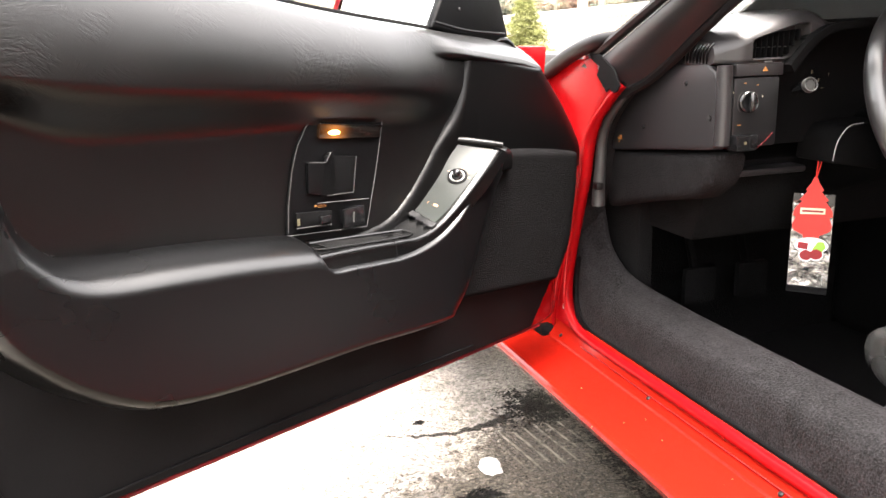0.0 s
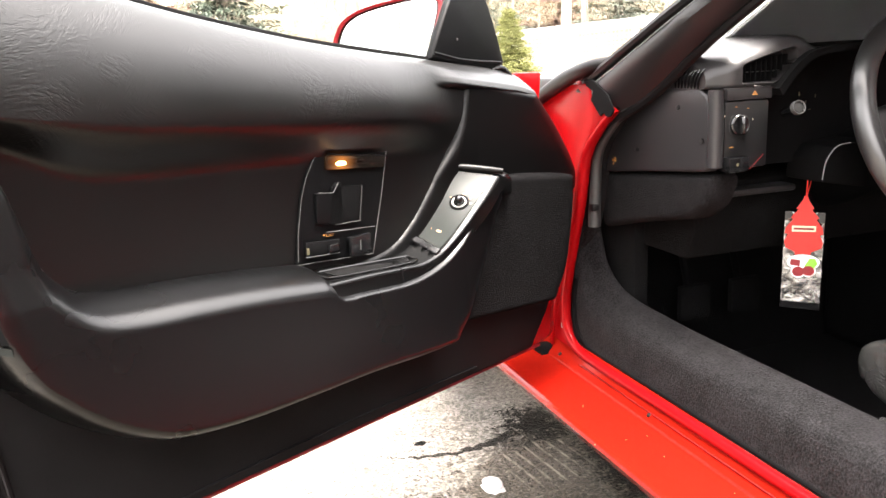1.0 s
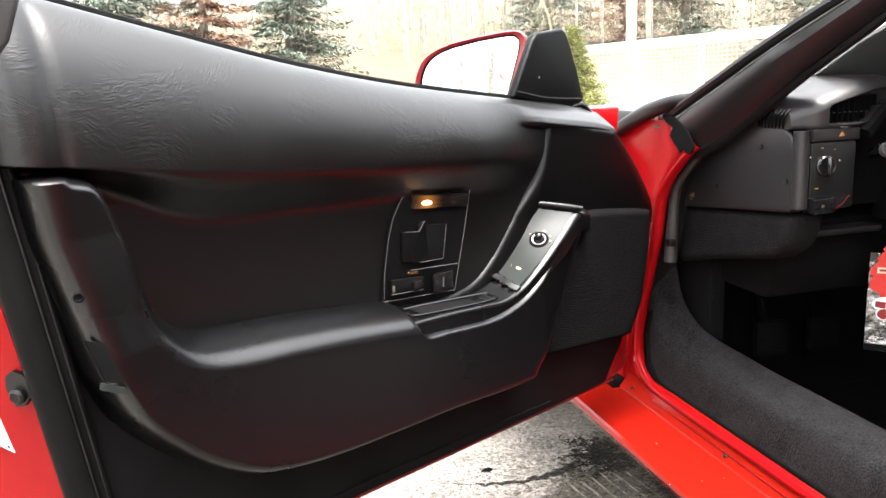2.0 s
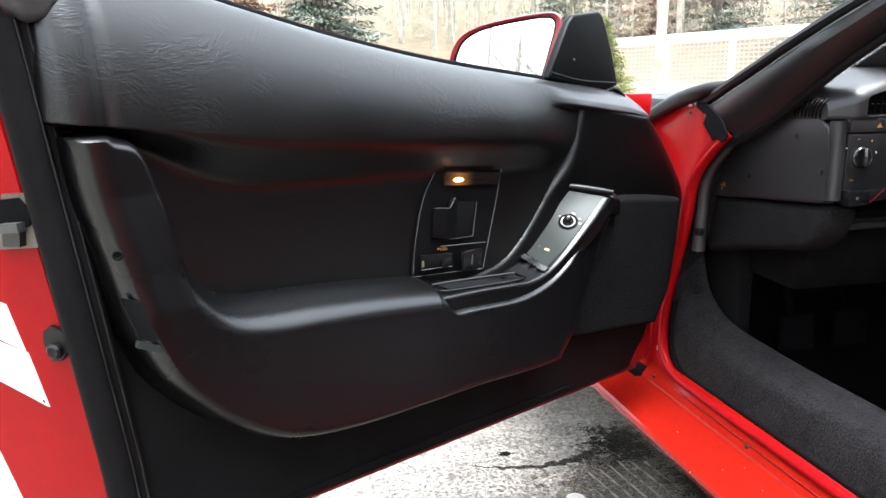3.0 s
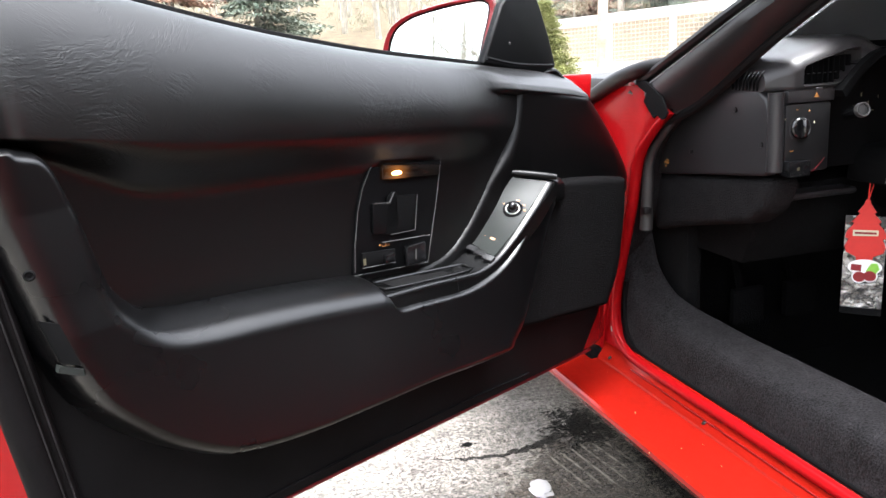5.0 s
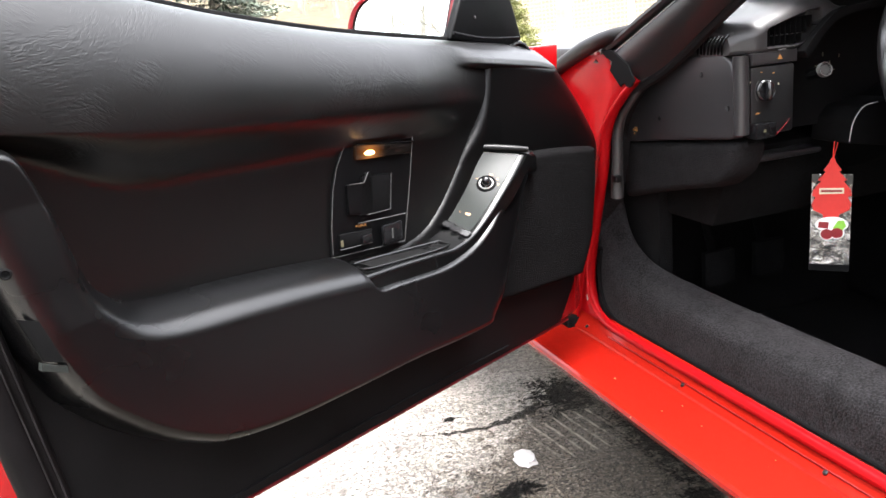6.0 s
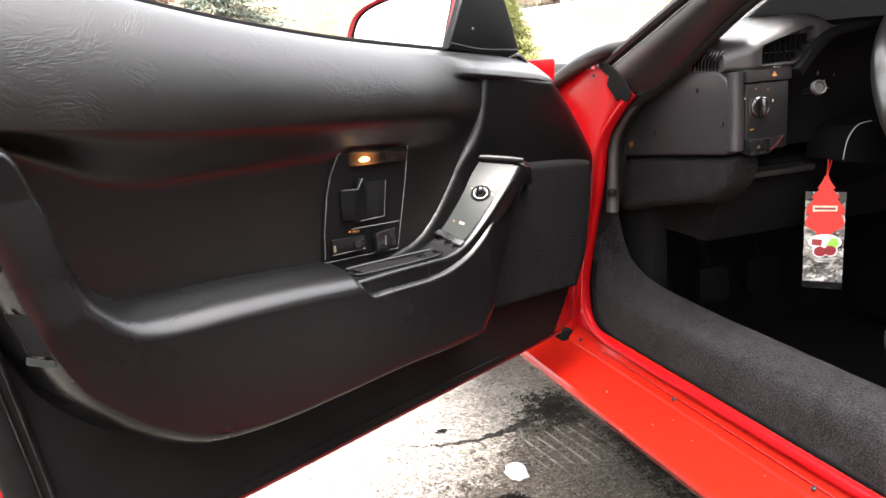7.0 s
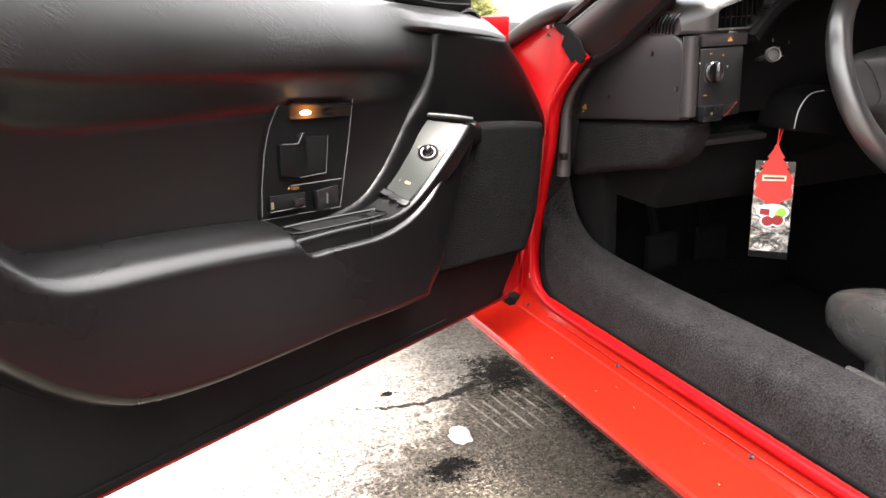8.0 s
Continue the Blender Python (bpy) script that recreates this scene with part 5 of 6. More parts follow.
# likewise a raised black plate for the shaded lock slot
part("lock_slot", prism([(0.668, 0.641), (0.722, 0.635), (0.719, 0.619), (0.666, 0.624)], "y", 0.7465, 0.75, 0.001), BLACKRUB, door)
rod("slot_edge", [(0.666, 0.746, 0.6235), (0.7195, 0.746, 0.6185)], 0.0006, EDGE)
part("lock_slider", box(0.700, 0.716, 0.741, 0.748, 0.622, 0.632, 0.0015), GLOSS, door, "small black lock slider")
part("mark", box(0.668, 0.672, 0.7460, 0.748, 0.626, 0.634, 0.0003), DIMPRINT, door)
part("mark", box(0.700, 0.703, 0.7512, 0.7525, 0.6420, 0.6440, 0.0003), ORANGE, door)
part("lettering", lettering("LOCK", 0.0050, lambda x, y: (0.7045 + x, 0.7512, 0.6405 + y - 0.12 * x)), ORANGE, door, "printed word LOCK")
part("lock_switch", box(0.737, 0.772, 0.742, 0.749, 0.609, 0.634, 0.002), GLOSS, door, "square black lock switch")
rod("slot_edge", [(0.752, 0.741, 0.628), (0.751, 0.741, 0.616)], 0.001, EDGE)

# rear edge: weatherstrip, latch, rubber stop, white label
wsp = [(rear(z) + 0.004, 0.756, z) for z in (0.90, 0.82, 0.72, 0.62, 0.52, 0.45)] + [(0.325, 0.757, 0.405), (0.38, 0.757, zb(0.38) + 0.012)]
part("weatherstrip", tube(wsp, 0.0150, 12, 6), STRIPRUB, door, "thick black rubber weatherstrip")
part("weatherstrip_lip", tube([(u + 0.016, q - 0.004, z) for u, q, z in wsp[:-1]], 0.007, 10, 6), STRIPRUB, door)
for du, dq, rr in ((0.0075, -0.0135, 0.0008), (0.0165, -0.0108, 0.0010)):
    part("strip_line", tube([(u + du, q + dq, z) for u, q, z in wsp[:-1]], rr, 6, 6), LINERUB, door, "thin pale line along the weatherstrip")
part("corner_seal", prism([(0.222, 0.985), (0.292, 0.982), (0.288, 0.945), (0.276, 0.913), (0.266, 0.900), (0.250, 0.896), (0.240, 0.905), (0.233, 0.93)], "y", 0.738, 0.762, 0.006, 3), GREYRUB, door, "grey rubber corner seal")
def on_end(q, z, out=0.0):
    """A place on the door's rear face."""
    z = z - 0.012
    return Vector((rear(z) - 0.5 * (q - 0.755) - 0.894 * out, q - 0.447 * out, z))
def end_patch(ring, out=0.0012):
    bm = bmesh.new()
    a = [bm.verts.new(on_end(q, z, out)) for q, z in ring]
    b = [bm.verts.new(on_end(q, z, -0.001)) for q, z in ring]
    bm.faces.new(a)
    bm.faces.new(b[::-1])
    for i in range(len(a)):
        bm.faces.new((a[i], a[(i + 1) % len(a)], b[(i + 1) % len(a)], b[i]))
    return bm
part("latch_plate", end_patch([(0.788, 0.775), (0.746, 0.779), (0.757, 0.732), (0.806, 0.726)], 0.003), ZINC, door, "worn zinc door latch plate")
# black patch on the plate for the shade inside the latch
part("latch_recess", end_patch([(0.800, 0.769), (0.772, 0.773), (0.765, 0.764), (0.768, 0.750), (0.784, 0.742), (0.804, 0.748)], 0.0045), BLACKRUB, door, "black patch for the shade in the latch opening")
part("latch_claw", end_patch([(0.790, 0.749), (0.773, 0.750), (0.778, 0.732), (0.794, 0.731)], 0.010), PLASTIC, door, "black latch claw")
part("latch_claw", end_patch([(0.790, 0.751), (0.772, 0.753), (0.773, 0.745), (0.790, 0.743)], 0.013), EDGE, door)
part("latch_pad", end_patch([(0.760, 0.791), (0.750, 0.792), (0.754, 0.780), (0.765, 0.779)], 0.002), BLACKRUB, door, "small black rubber pad")
for q, z in ((0.757, 0.768), (0.762, 0.742)):
    part("rivet", turned([(0, 0), (0.0022, 0), (0.0022, 0.001), (0, 0.0016)], on_end(q, z, 0.003), (-0.85, -0.5, 0), 10), BLACKRUB, door)
part("label", end_patch([(0.824, 0.676), (0.818, 0.674), (0.812, 0.631), (0.845, 0.643), (0.845, 0.672)]), WHITE, door, "blank white label on the door end")
part("label", end_patch([(0.847, 0.640), (0.810, 0.629), (0.804, 0.576), (0.852, 0.598)]), WHITE, door, "blank white label on the door end")
part("print_bar", end_patch([(0.809, 0.583), (0.807, 0.583), (0.806, 0.580), (0.808, 0.580)], 0.0016), RUBBER, door)
part("door_stop", joined(end_patch([(0.776, 0.660), (0.784, 0.654), (0.787, 0.643), (0.783, 0.625), (0.775, 0.627), (0.766, 0.636), (0.763, 0.648), (0.767, 0.657)], 0.005), turned([(0, 0), (0.0075, 0), (0.0072, 0.009), (0.005, 0.011), (0.003, 0.010), (0, 0.010)], on_end(0.776, 0.638), (-0.85, -0.5, -0.1), 18)), RUBBER, door, "black rubber door stop")
# window glass, sail panel and wing mirror
def pane(q):
    return [(rear(0.96) + 0.02, q, 0.955), (1.135, q, 0.80), (1.128, q, 0.83), (1.085, q + 0.005, 0.96), (0.99, q + 0.02, 1.13), (0.60, q + 0.03, 1.20), (0.30, q + 0.03, 1.20), (0.24, q + 0.02, 1.10)]
bmg = bmesh.new()
ga, gb = [bmg.verts.new(p) for p in pane(0.806)], [bmg.verts.new(p) for p in pane(0.810)]
bmg.faces.new(ga), bmg.faces.new(gb[::-1])
for i in range(8):
    bmg.faces.new((ga[i], ga[(i + 1) % 8], gb[(i + 1) % 8], gb[i]))
glass = part("window_glass", bmg, GLASS, door, "clear raised door window")
glass.visible_shadow = False
part("sail_panel", prism([(0.960, 0.842), (1.008, 0.922), (1.020, 0.932), (1.084, 0.939), (1.094, 0.934), (1.104, 0.918), (1.126, 0.874), (1.143, 0.832), (1.130, 0.815)], "y", 0.786, 0.80, 0.004, 3), BEZEL, door, "black sail panel at the mirror foot")
part("sail_ledge", tube([(0.960, 0.780, 0.850), (1.03, 0.779, 0.838), (1.125, 0.781, 0.832)], 0.0022, 8, 4), BEZEL, door)
part("sail_screw", turned([(0, 0), (0.0022, 0), (0.0018, 0.001), (0, 0.0012)], (1.022, 0.7855, 0.868), (0, -1, 0), 10), GREYRUB, door)

# mirror: glass faces back along the door
MA, MB = Vector((0.965, 0.985, 0)), Vector((1.0565, 0.8370, 0))
mdir = (MB - MA).normalized()
mfwd = Vector((-mdir.y, mdir.x, 0)) * -1.0
if mfwd.x < 0:
    mfwd = -mfwd
def mirror_at(s, z, back=0.0):
    p = MA.lerp(MB, s) + mfwd * (back + 0.09 * (z - 0.872))
    return Vector((p.x, p.y, z))
MIR = spline([(0.02, 0.862), (0.045, 0.884), (0.12, 0.904), (0.28, 0.919), (0.55, 0.930), (0.85, 0.937), (0.955, 0.934), (0.985, 0.920), (0.93, 0.880), (0.86, 0.835), (0.80, 0.815), (0.5, 0.806), (0.2, 0.812), (0.06, 0.832)], 6, True)
mc = MIR.mean(0)
def mring(scale, back):
    return [mirror_at(*(mc + (p - mc) * scale), back) for p in MIR]
# housing and arm take the darkened red, since they stand in shade
part("mirror_housing", loft([mring(0.93, 0.004), mring(0.95, -0.006), mring(1.02, -0.008), mring(1.05, 0.0), mring(1.03, 0.03), mring(0.90, 0.07), mring(0.66, 0.105), mring(0.3, 0.118)], caps=True), SHADERED, door, "glossy red wing mirror housing")
part("mirror_glass", loft([mring(0.925, 0.0035), mring(0.925, 0.0005)]), MIRROR, door, "wing mirror glass that reflects the sky")
part("mirror_rim", tube([tuple(p) for p in mring(0.94, -0.001)[::2]], 0.0022, 6, 2, 1.0, True), RUBBER, door)
part("mirror_arm", tube([(1.06, 0.80, 0.85), (1.07, 0.83, 0.85), (1.08, 0.86, 0.855)], 0.022, 10, 3), SHADERED, door)
part("skin_edge", prism([(1.196, 0.78), (1.245, 0.74), (1.270, 0.765), (1.276, 0.812), (1.196, 0.8135)], "y", 0.800, 0.812, 0.004), RED, door, "front edge of the outer door skin")
# ---- air freshener on its cord ----
FP = Vector((0.966, 1.052, 0.0))
fr_right = Vector((0.735, -0.678, 0)).normalized()
fr_out = Vector((fr_right.y, -fr_right.x, 0))
def fresh(x, z, out=0.0):
    return FP + fr_right * (x * 0.85 - 0.004) + fr_out * out + Vector((0, 0, 0.849 + (z - 0.849) * 0.962))
freshener = thing("air_freshener", (0.966, 1.052, 0.43), "red tree-shaped air freshener in a foil bag on a cord", "air freshener")
def flat(ring, out, t):
    bm = bmesh.new()
    a, b = [bm.verts.new(fresh(x, z, out + t)) for x, z in ring], [bm.verts.new(fresh(x, z, out)) for x, z in ring]
    bm.faces.new(a), bm.faces.new(b[::-1])
    for i in range(len(a)):
        bm.faces.new((a[i], a[(i + 1) % len(a)], b[(i + 1) % len(a)], b[i]))
    return bm
CARD = mat("red_card", (0.55, 0.022, 0.016), 0.6, var=0.08, bump=0.05)
FOIL = mat("silver_foil", (0.30, 0.29, 0.275), 0.26, metal=0.75, var=0.35, scale=45, fine=90, bump=1.0, depth=0.006)
GREEN = mat("green_print", (0.22, 0.5, 0.05), 0.5, var=0.2, bump=0.0)
CHERRY = mat("cherry_print", (0.22, 0.006, 0.012), 0.35, var=0.2, bump=0.0)
half = [(0.003, 0.600), (0.006, 0.592), (0.015, 0.580), (0.011, 0.578), (0.024, 0.564), (0.019, 0.562), (0.031, 0.548), (0.033, 0.538), (0.027, 0.536), (0.033, 0.524), (0.030, 0.514), (0.014, 0.507), (0.012, 0.498)]
part("card_tree", flat([(x, z) for x, z in half] + [(-x, z) for x, z in half[::-1]], 0.0, 0.0012), CARD, freshener, "red tree-shaped card")
bag = []
for z in np.linspace(0.419, 0.572, 16):
    row = []
    for x in np.linspace(-0.034, 0.034, 11):
        row.append(fresh(x, z, -0.004 + 0.006 * noise.noise((x * 50, z * 45, 3.0)) - 0.003))
    bag.append(row)
bagb = [[p - fr_out * 0.003 for p in row] for row in bag]
part("foil_bag", loft([[*a, *b[::-1]] for a, b in zip(bag, bagb)]), FOIL, freshener, "crinkled silver foil bag")
part("bag_hem", flat([(-0.035, 0.410), (0.034, 0.408), (0.034, 0.420), (-0.035, 0.421)], -0.006, 0.004), GLOSS, freshener, "black hem of the bag")
part("bag_hem", flat([(-0.034, 0.562), (-0.022, 0.562), (-0.022, 0.574), (-0.034, 0.574)], -0.001, 0.001), GLOSS, freshener)
part("bag_hem", flat([(0.023, 0.556), (0.034, 0.556), (0.034, 0.573), (0.023, 0.573)], -0.001, 0.001), GLOSS, freshener)
part("name_bar", flat([(-0.021, 0.541), (0.020, 0.542), (0.020, 0.551), (-0.021, 0.551)], 0.0015, 0.0006), PALEPRINT, freshener)
part("print_bar", flat([(-0.018, 0.5445), (0.017, 0.5445), (0.017, 0.548), (-0.018, 0.548)], 0.0022, 0.0004), CHERRY, freshener)
oval = [(0.028 * math.cos(a) + 0.002, 0.490 + 0.013 * math.sin(a)) for a in np.arange(24) * math.pi / 12]
part("picture_ground", flat(oval, 0.0014, 0.0005), WHITE, freshener)
part("fruit_basket", flat([(-0.021, 0.485), (-0.004, 0.483), (-0.003, 0.494), (-0.020, 0.495)], 0.002, 0.0005), CHERRY, freshener)
part("leaf", flat([(0.004, 0.484), (0.012, 0.497), (0.022, 0.497), (0.026, 0.488), (0.020, 0.480), (0.010, 0.480)], 0.002, 0.0005), GREEN, freshener)
for cx, cz in ((-0.006, 0.474), (0.011, 0.476)):
    part("halo", flat([(cx + 0.0125 * math.cos(a), cz + 0.0105 * math.sin(a)) for a in np.arange(20) * math.pi / 10], 0.0016, 0.0004), WHITE, freshener)
    part("cherry", flat([(cx + 0.0105 * math.cos(a), cz + 0.0085 * math.sin(a)) for a in np.arange(20) * math.pi / 10], 0.0021, 0.0005), CHERRY, freshener)
part("cord", joined(tube([fresh(0, 0.597, 0.001), fresh(0.001, 0.62, 0.002), fresh(0.004, 0.64), (0.985, 1.045, 0.668)], 0.0008, 6, 5), tube([fresh(0.0005, 0.598, 0.0), fresh(0.006, 0.62), fresh(0.012, 0.64), (1.0, 1.04, 0.672)], 0.0008, 6, 5)), CARD, freshener, "thin red cord")

# ---- beyond the drive: fence, trees, woods ----
BARK = mat("pale_bark", (0.40, 0.34, 0.25), 0.85, var=0.4, scale=3, fine=40, bump=0.6, depth=0.02)
GREYBARK = mat("grey_bark", (0.32, 0.285, 0.24), 0.9, var=0.4, scale=3, fine=40, bump=0.6, depth=0.02)
PAINT = mat("weathered_white_paint", (0.62, 0.61, 0.58), 0.6, var=0.12, scale=4, bump=0.2, depth=0.002)
WIRE = mat("galvanised_wire", (0.42, 0.40, 0.36), 0.5, metal=0.2, var=0.1, bump=0.0)
def foliage(name, col, var):
    m = mat(name, col, 0.7, var=var, scale=0.8, fine=14, bump=0.0)
    return m
SPRUCE = foliage("blue_spruce_needles", (0.105, 0.130, 0.100), 0.5)
RUSTY = foliage("rusty_twigs", (0.22, 0.125, 0.085), 0.4)
YEW = foliage("yellow_green_needles", (0.14, 0.15, 0.04), 0.4)
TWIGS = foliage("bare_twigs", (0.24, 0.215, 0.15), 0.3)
rnd = random.Random(7)

def polar(az, d):
    x, y = d * math.sin(radians(az)), d * math.cos(radians(az))
    return x, y, rise(x, y)

fence = thing("paddock_fence", polar(30, 24), "white post and rail fence with wire mesh", "fence")
def fence_at(s):
    a, b = polar(18, 27), polar(52, 20.5)
    x, y = a[0] + (b[0] - a[0]) * s, a[1] + (b[1] - a[1]) * s
    return Vector((x, y, 0.05 + 0.55 * s))
FN = 9
posts = [fence_at(k / (FN - 1)) for k in range(FN)]
for p in posts:
    part("post", box(p.x - 0.07, p.x + 0.07, p.y - 0.07, p.y + 0.07, p.z - 0.6, p.z + 1.22, 0.015), PAINT, fence)
for a, b in zip(posts, posts[1:]):
    d = (b - a).normalized()
    side = Vector((-d.y, d.x, 0)) * 0.03
    for zz, hh in ((1.08, 0.26),):
        c = [a + side - d * 0.04, b + side + d * 0.04]
        part("rail", loft([[q + Vector((0, 0, zz)), q + side * 0.8 + Vector((0, 0, zz)), q + side * 0.8 + Vector((0, 0, zz + hh)), q + Vector((0, 0, zz + hh))] for q in c]), PAINT, fence)
wv, wf = [], []
def wire(p, q, t=0.0045):
    d = (q - p).normalized()
    s1 = d.orthogonal().normalized() * t
    s2 = d.cross(s1)
    k = len(wv)
    wv.extend([p + s1, p + s2, p - s1 - s2, q + s1, q + s2, q - s1 - s2])
    wf.extend([(k, k + 1, k + 4, k + 3), (k + 1, k + 2, k + 5, k + 4), (k + 2, k, k + 3, k + 5)])
L0, L1 = posts[0], posts[-1]
for k in range(10):
    wire(L0 + Vector((0, 0, 0.08 + 0.11 * k)), L1 + Vector((0, 0, 0.08 + 0.11 * k)))
for k in range(120):
    p = L0.lerp(L1, k / 119)
    wire(p, p + Vector((0, 0, 1.1)))
tagged(part("wire_mesh", (wv, wf), WIRE, fence, "rusty wire mesh"), kind="stuff")

def clump(verts, faces, c, size, n, squash=0.6, leaf=1.0, lean=0.6, slim=1.0):
    """A tuft of small leaf blades round a place."""
    for _ in range(n):
        d = Vector((rnd.gauss(0, 1), rnd.gauss(0, 1), rnd.gauss(0, 1) * squash)).normalized()
        p = Vector(c) + d * size * rnd.uniform(0.2, 1.0)
        a = Vector((rnd.gauss(0, 1), rnd.gauss(0, 1), rnd.gauss(0, lean))).normalized() * size * leaf * rnd.uniform(0.25, 0.5)
        b = a.cross(Vector((rnd.gauss(0, 1), rnd.gauss(0, 1), rnd.gauss(0, 1)))).normalized() * size * leaf * slim * rnd.uniform(0.03, 0.09)
        k = len(verts)
        verts.extend([p - b, p + a, p + b, p - a * 0.6])
        faces.append((k, k + 1, k + 2, k + 3))

def conifer(x, y, h, r, needles, label, dense=1.0, z=None, bare=0.05, tuft=30, leaf=0.55):
    z = rise(x, y) if z is None else z
    t = thing("spruce_tree" if h > 3 else "young_conifer", (x, y, z), label, "tree", "conifers")
    part("trunk", tube([(x, y, z - 0.2), (x + 0.02 * h, y, z + h * 0.5), (x, y, z + h * 0.97)], [0.03 * h ** 0.8, 0.016 * h ** 0.8, 0.004], 8, 3), GREYBARK, t)
    v, f = [], []
    tiers = int(9 + 2.2 * h)
    for k in range(tiers):
        s = k / tiers
        zz = z + h * (bare + (1 - bare) * s)
        reach = r * (1 - s) ** 0.85 + 0.03 * r
        arms = int((5 + 7 * (1 - s)) * dense)
        for _ in range(arms):
            a = rnd.uniform(0, 2 * math.pi)
            rr = reach * rnd.uniform(0.75, 1.12)
            for q in np.linspace(0.25, 1.0, 5):
                c = (x + rr * q * math.cos(a), y + rr * q * math.sin(a), zz - 0.22 * rr * q + 0.08 * rr * q * q + rnd.uniform(-0.02, 0.02) * h)
                clump(v, f, c, 0.16 * r * (1.15 - 0.4 * s) + 0.02, tuft, 0.6, leaf)
    part("crown", (v, f), needles, t)
    return t

def spruce(x, y, h, r, needles, label, dense=1.0, low=0.0, droop=0.30):
    """A big conifer of layered drooping boughs, each a fan of needle sprays."""
    z = rise(x, y)
    t = thing("spruce_tree", (x, y, z), label, "tree", "conifers")
    part("trunk", tube([(x, y, z - 0.2), (x + 0.01 * h, y, z + h * 0.5), (x, y, z + h * 0.97)], [0.022 * h, 0.012 * h, 0.01], 8, 3), GREYBARK, t)
    v, f = [], []
    zz = z + low
    while zz < z + h * 0.97:
        s = (zz - z) / h
        reach = r * (1 - s) ** 0.8 + 0.05
        for _ in range(int((7 + 6 * (1 - s)) * dense)):
            a, rr, tip = rnd.uniform(0, 2 * math.pi), reach * rnd.uniform(0.7, 1.15), rnd.uniform(-0.10, 0.12)
            out, side = Vector((math.cos(a), math.sin(a), 0)), Vector((-math.sin(a), math.cos(a), 0))
            base = Vector((x, y, zz + rnd.uniform(-0.12, 0.12)))
            for q in np.linspace(0.18, 1.0, 11):
                c = base + out * rr * q + Vector((0, 0, -droop * rr * q + (0.16 + tip) * rr * q * q))
                wide = rr * (0.30 * math.sin(math.pi * min(0.95, q + 0.08)) + 0.05)
                for _ in range(11):
                    w = rnd.uniform(-1, 1)
                    p = c + side * wide * w + Vector((0, 0, -0.22 * abs(w) * wide + rnd.gauss(0, 0.03)))
                    a_ = (out * rnd.uniform(0.3, 1.0) + side * w * rnd.uniform(0.4, 1.2) + Vector((0, 0, rnd.gauss(-0.15, 0.25)))).normalized() * rnd.uniform(0.09, 0.19)
                    b_ = Vector((rnd.gauss(0, 0.4), rnd.gauss(0, 0.4), 1)).cross(a_).normalized() * rnd.uniform(0.014, 0.031)
                    k = len(v)
                    v.extend([p - b_, p + a_, p + b_, p - a_ * 0.5])
                    f.append((k, k + 1, k + 2, k + 3))
        zz += 0.26 + 0.10 * s
    part("crown", (v, f), needles, t)
    return t

def bare_tree(x, y, h, w, bark, label, twigs=True, lean=0.0):
    z = rise(x, y)
    t = thing("bare_tree", (x, y, z), label, "tree", "bare trees")
    line = [(x, y, z - 0.3), (x + lean * h * 0.3 + w, y, z + h * 0.33), (x + lean * h * 0.6, y + w, z + h * 0.66), (x + lean * h, y, z + h)]
    part("trunk", tube(line, [w * 1.15, w * 0.9, w * 0.6, w * 0.15], 8, 4), bark, t)
    limbs = []
    for k in range(16 if twigs else 5):
        s = rnd.uniform(0.25, 0.98)
        a, ln = rnd.uniform(0, 2 * math.pi), h * rnd.uniform(0.12, 0.3) * (1.2 - s)
        p = Vector((x + lean * h * s, y, z + h * s))
        q = p + Vector((math.cos(a), math.sin(a), rnd.uniform(0.5, 1.2))) * ln
        limbs.append(tube([p, p.lerp(q, 0.5) + Vector((0, 0, -0.06 * ln)), q], [w * 0.35 * (1.1 - s), w * 0.2, w * 0.05], 5, 2))
        for _ in range(3):
            m_ = p.lerp(q, rnd.uniform(0.4, 1))
            limbs.append(tube([m_, m_ + Vector((rnd.gauss(0, 0.4), rnd.gauss(0, 0.4), rnd.uniform(0.2, 0.7))) * ln * 0.6], [w * 0.12, w * 0.03], 4, 1))
    part("limbs", joined(*limbs), bark, t)
    return t

# big spruces behind the window line, and to the right of the mirror
for az, d, h, r, m_, lab in ((-30, 30, 13, 3.6, SPRUCE, "tall blue-green spruce beyond the drive"), (-6.5, 27, 13, 3.2, SPRUCE, "tall blue-green spruce beyond the drive"), (-0.6, 25, 9, 1.8, RUSTY, "rusty brown conifer between spruces"), (5.0, 28, 13, 2.4, SPRUCE, "tall blue-green spruce beyond the drive"), (22.5, 44, 14, 3.0, SPRUCE, "tall spruce behind the fence"), (31.5, 42, 14, 2.6, SPRUCE, "tall spruce behind the fence"), (40, 36, 13, 3.6, SPRUCE, "tall spruce behind the fence"), (27.5, 46, 12, 2.8, RUSTY, "brown conifer behind the fence")):
    x, y, _ = polar(az, d)
    spruce(x, y, h * 0.8, r, m_, lab, 0.8 if m_ is RUSTY else 1.0, 0.3)
x, y, _ = polar(24.2, 15)
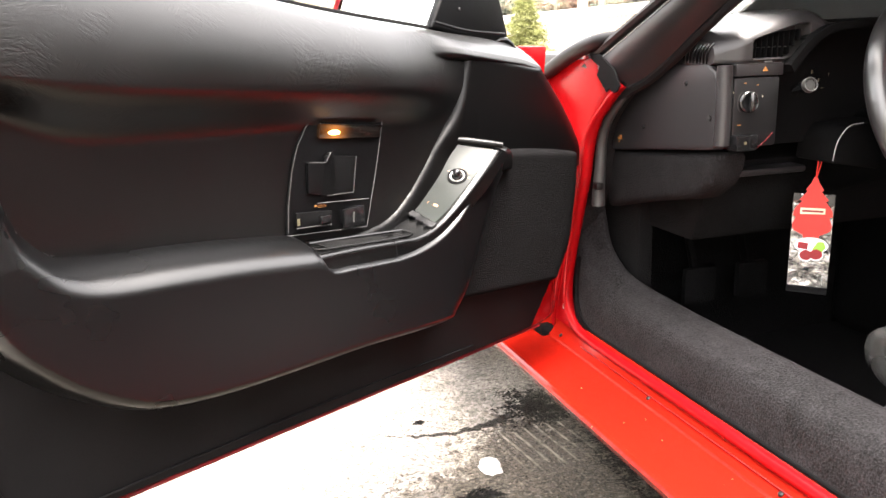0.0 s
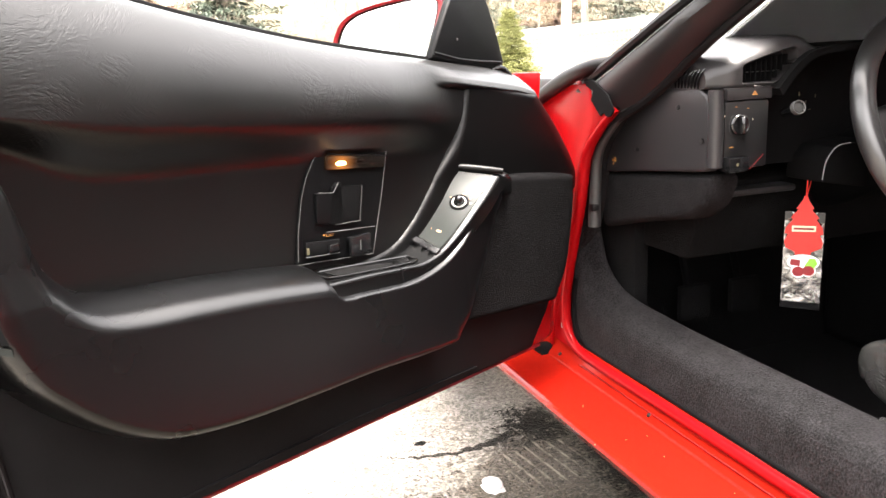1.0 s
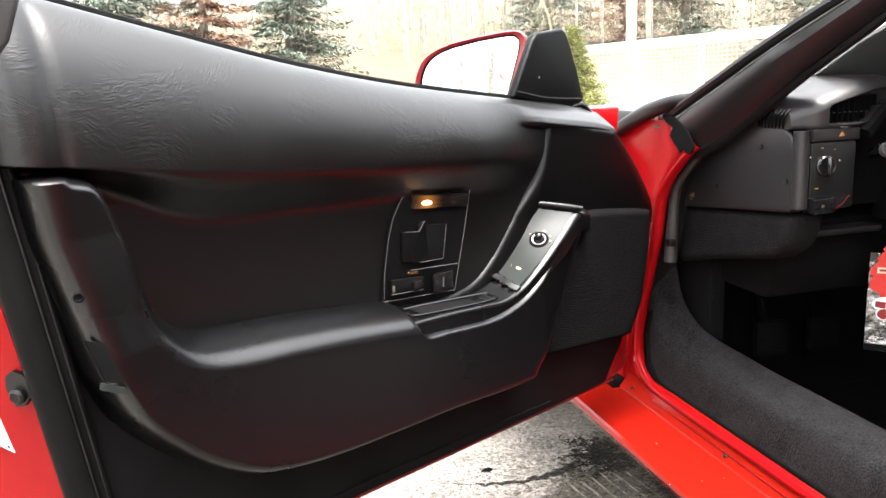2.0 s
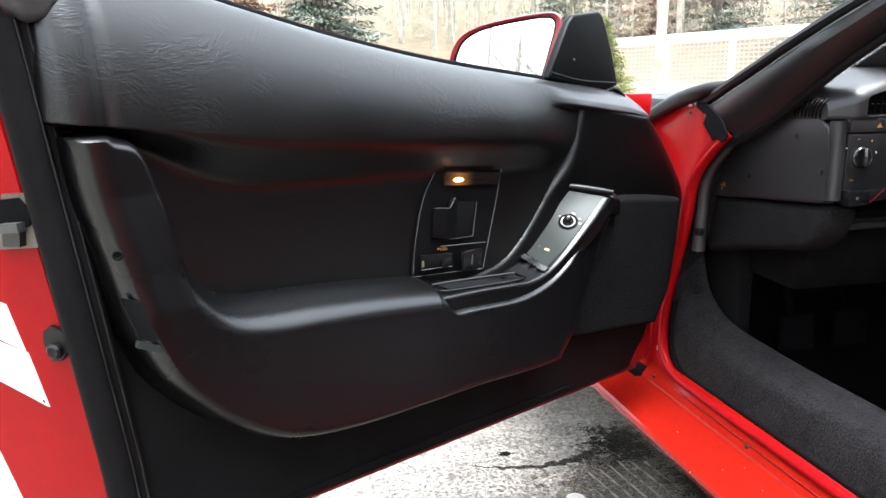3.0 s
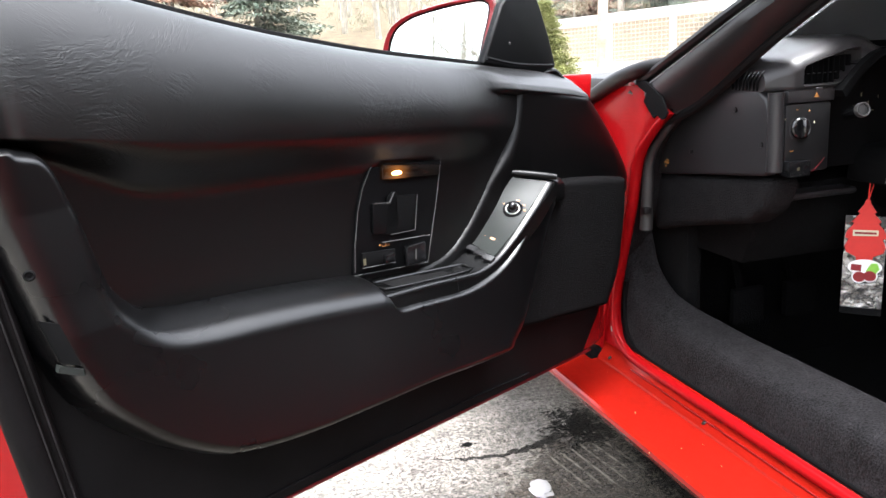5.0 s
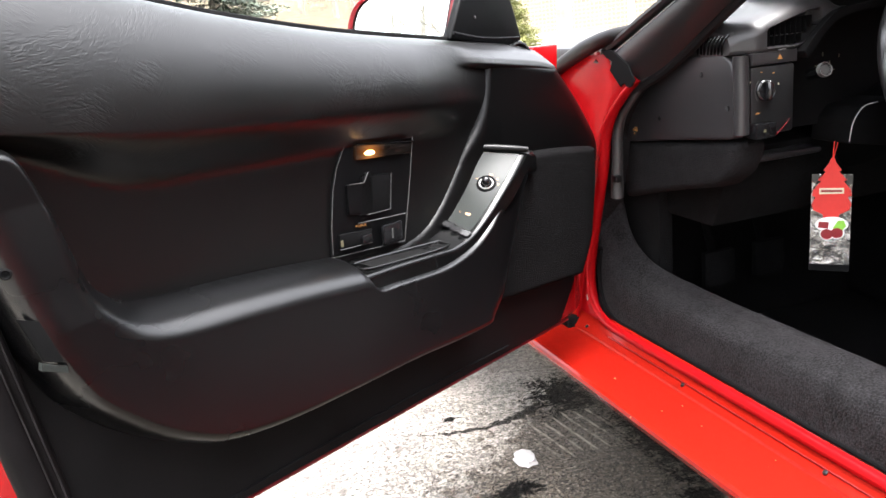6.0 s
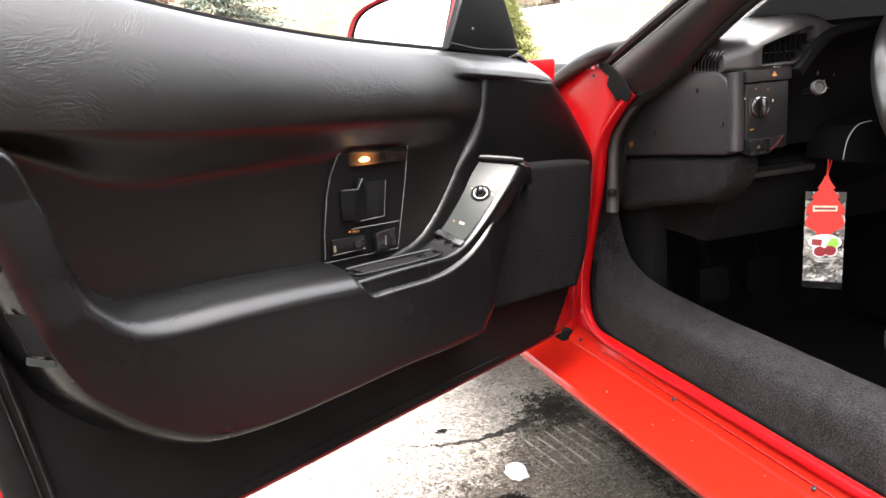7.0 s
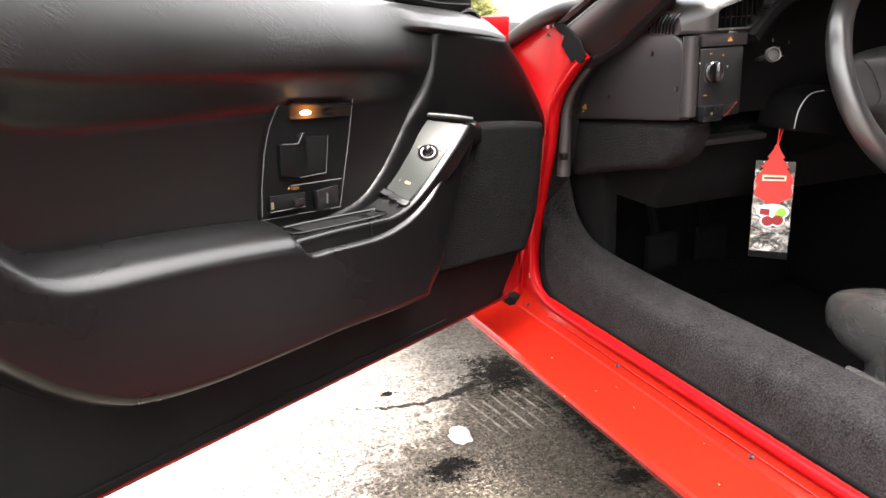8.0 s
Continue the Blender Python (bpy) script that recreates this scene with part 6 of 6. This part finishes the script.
conifer(x, y, 1.42, 0.60, YEW, "small yellow-green conifer near the fence", 2.2, bare=0.0, tuft=44, leaf=0.8)
x, y, _ = polar(27.9, 17)
bare_tree(x, y, 8, 0.10, BARK, "slender pale bare trunk before the fence", False, -0.01)

# far woods: many thin trunks and twigs
tv, tf = [], []
for k in range(900):
    az, d = rnd.uniform(-180, 180), rnd.uniform(38, 75)
    x, y, z = polar(az, d)
    h, w = rnd.uniform(9, 17), rnd.uniform(0.05, 0.16)
    k0 = len(tv)
    lean = rnd.uniform(-0.05, 0.05) * h
    for zz, ww, l in ((z - 0.3, w, 0), (z + h, w * 0.2, lean)):
        tv.extend([(x + l + ww * math.cos(a), y + ww * math.sin(a), zz) for a in (0, 1.57, 3.14, 4.71)])
    tf.extend([(k0 + i, k0 + (i + 1) % 4, k0 + 4 + (i + 1) % 4, k0 + 4 + i) for i in range(4)])
tagged(part("far_woods", (tv, tf), GREYBARK), "leafless grey woods beyond the drive", "woods", kind="stuff")
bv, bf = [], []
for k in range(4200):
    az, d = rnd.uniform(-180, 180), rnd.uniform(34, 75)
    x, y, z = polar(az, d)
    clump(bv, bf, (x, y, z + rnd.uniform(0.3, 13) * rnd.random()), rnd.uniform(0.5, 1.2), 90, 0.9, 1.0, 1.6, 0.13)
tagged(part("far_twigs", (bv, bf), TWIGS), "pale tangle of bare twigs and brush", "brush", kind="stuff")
# trees behind the camera, which the mirror shows
for az, d in ((188, 16), (200, 20), (212, 18), (225, 22), (240, 19), (175, 24), (160, 22)):
    x, y, _ = polar(az, d)
    bare_tree(x, y, 11, 0.14, GREYBARK, "leafless grey tree beside the drive")
# an unseen belt of spruces, added behind the car to block sky light
for az, d, h, r in ((95, 19, 15, 4.2), (112, 17, 16, 4.2), (129, 16, 15, 4.0), (146, 17, 16, 4.4), (163, 16, 15, 4.0), (180, 18, 16, 4.2), (75, 22, 15, 4.0), (58, 25, 15, 4.0), (250, 20, 14, 4.0), (268, 22, 14, 4.0)):
    x, y, _ = polar(az, d)
    conifer(x, y, h, r, SPRUCE, "unseen spruce added behind the car to block sky light", 0.8, tuft=14, leaf=1.0)
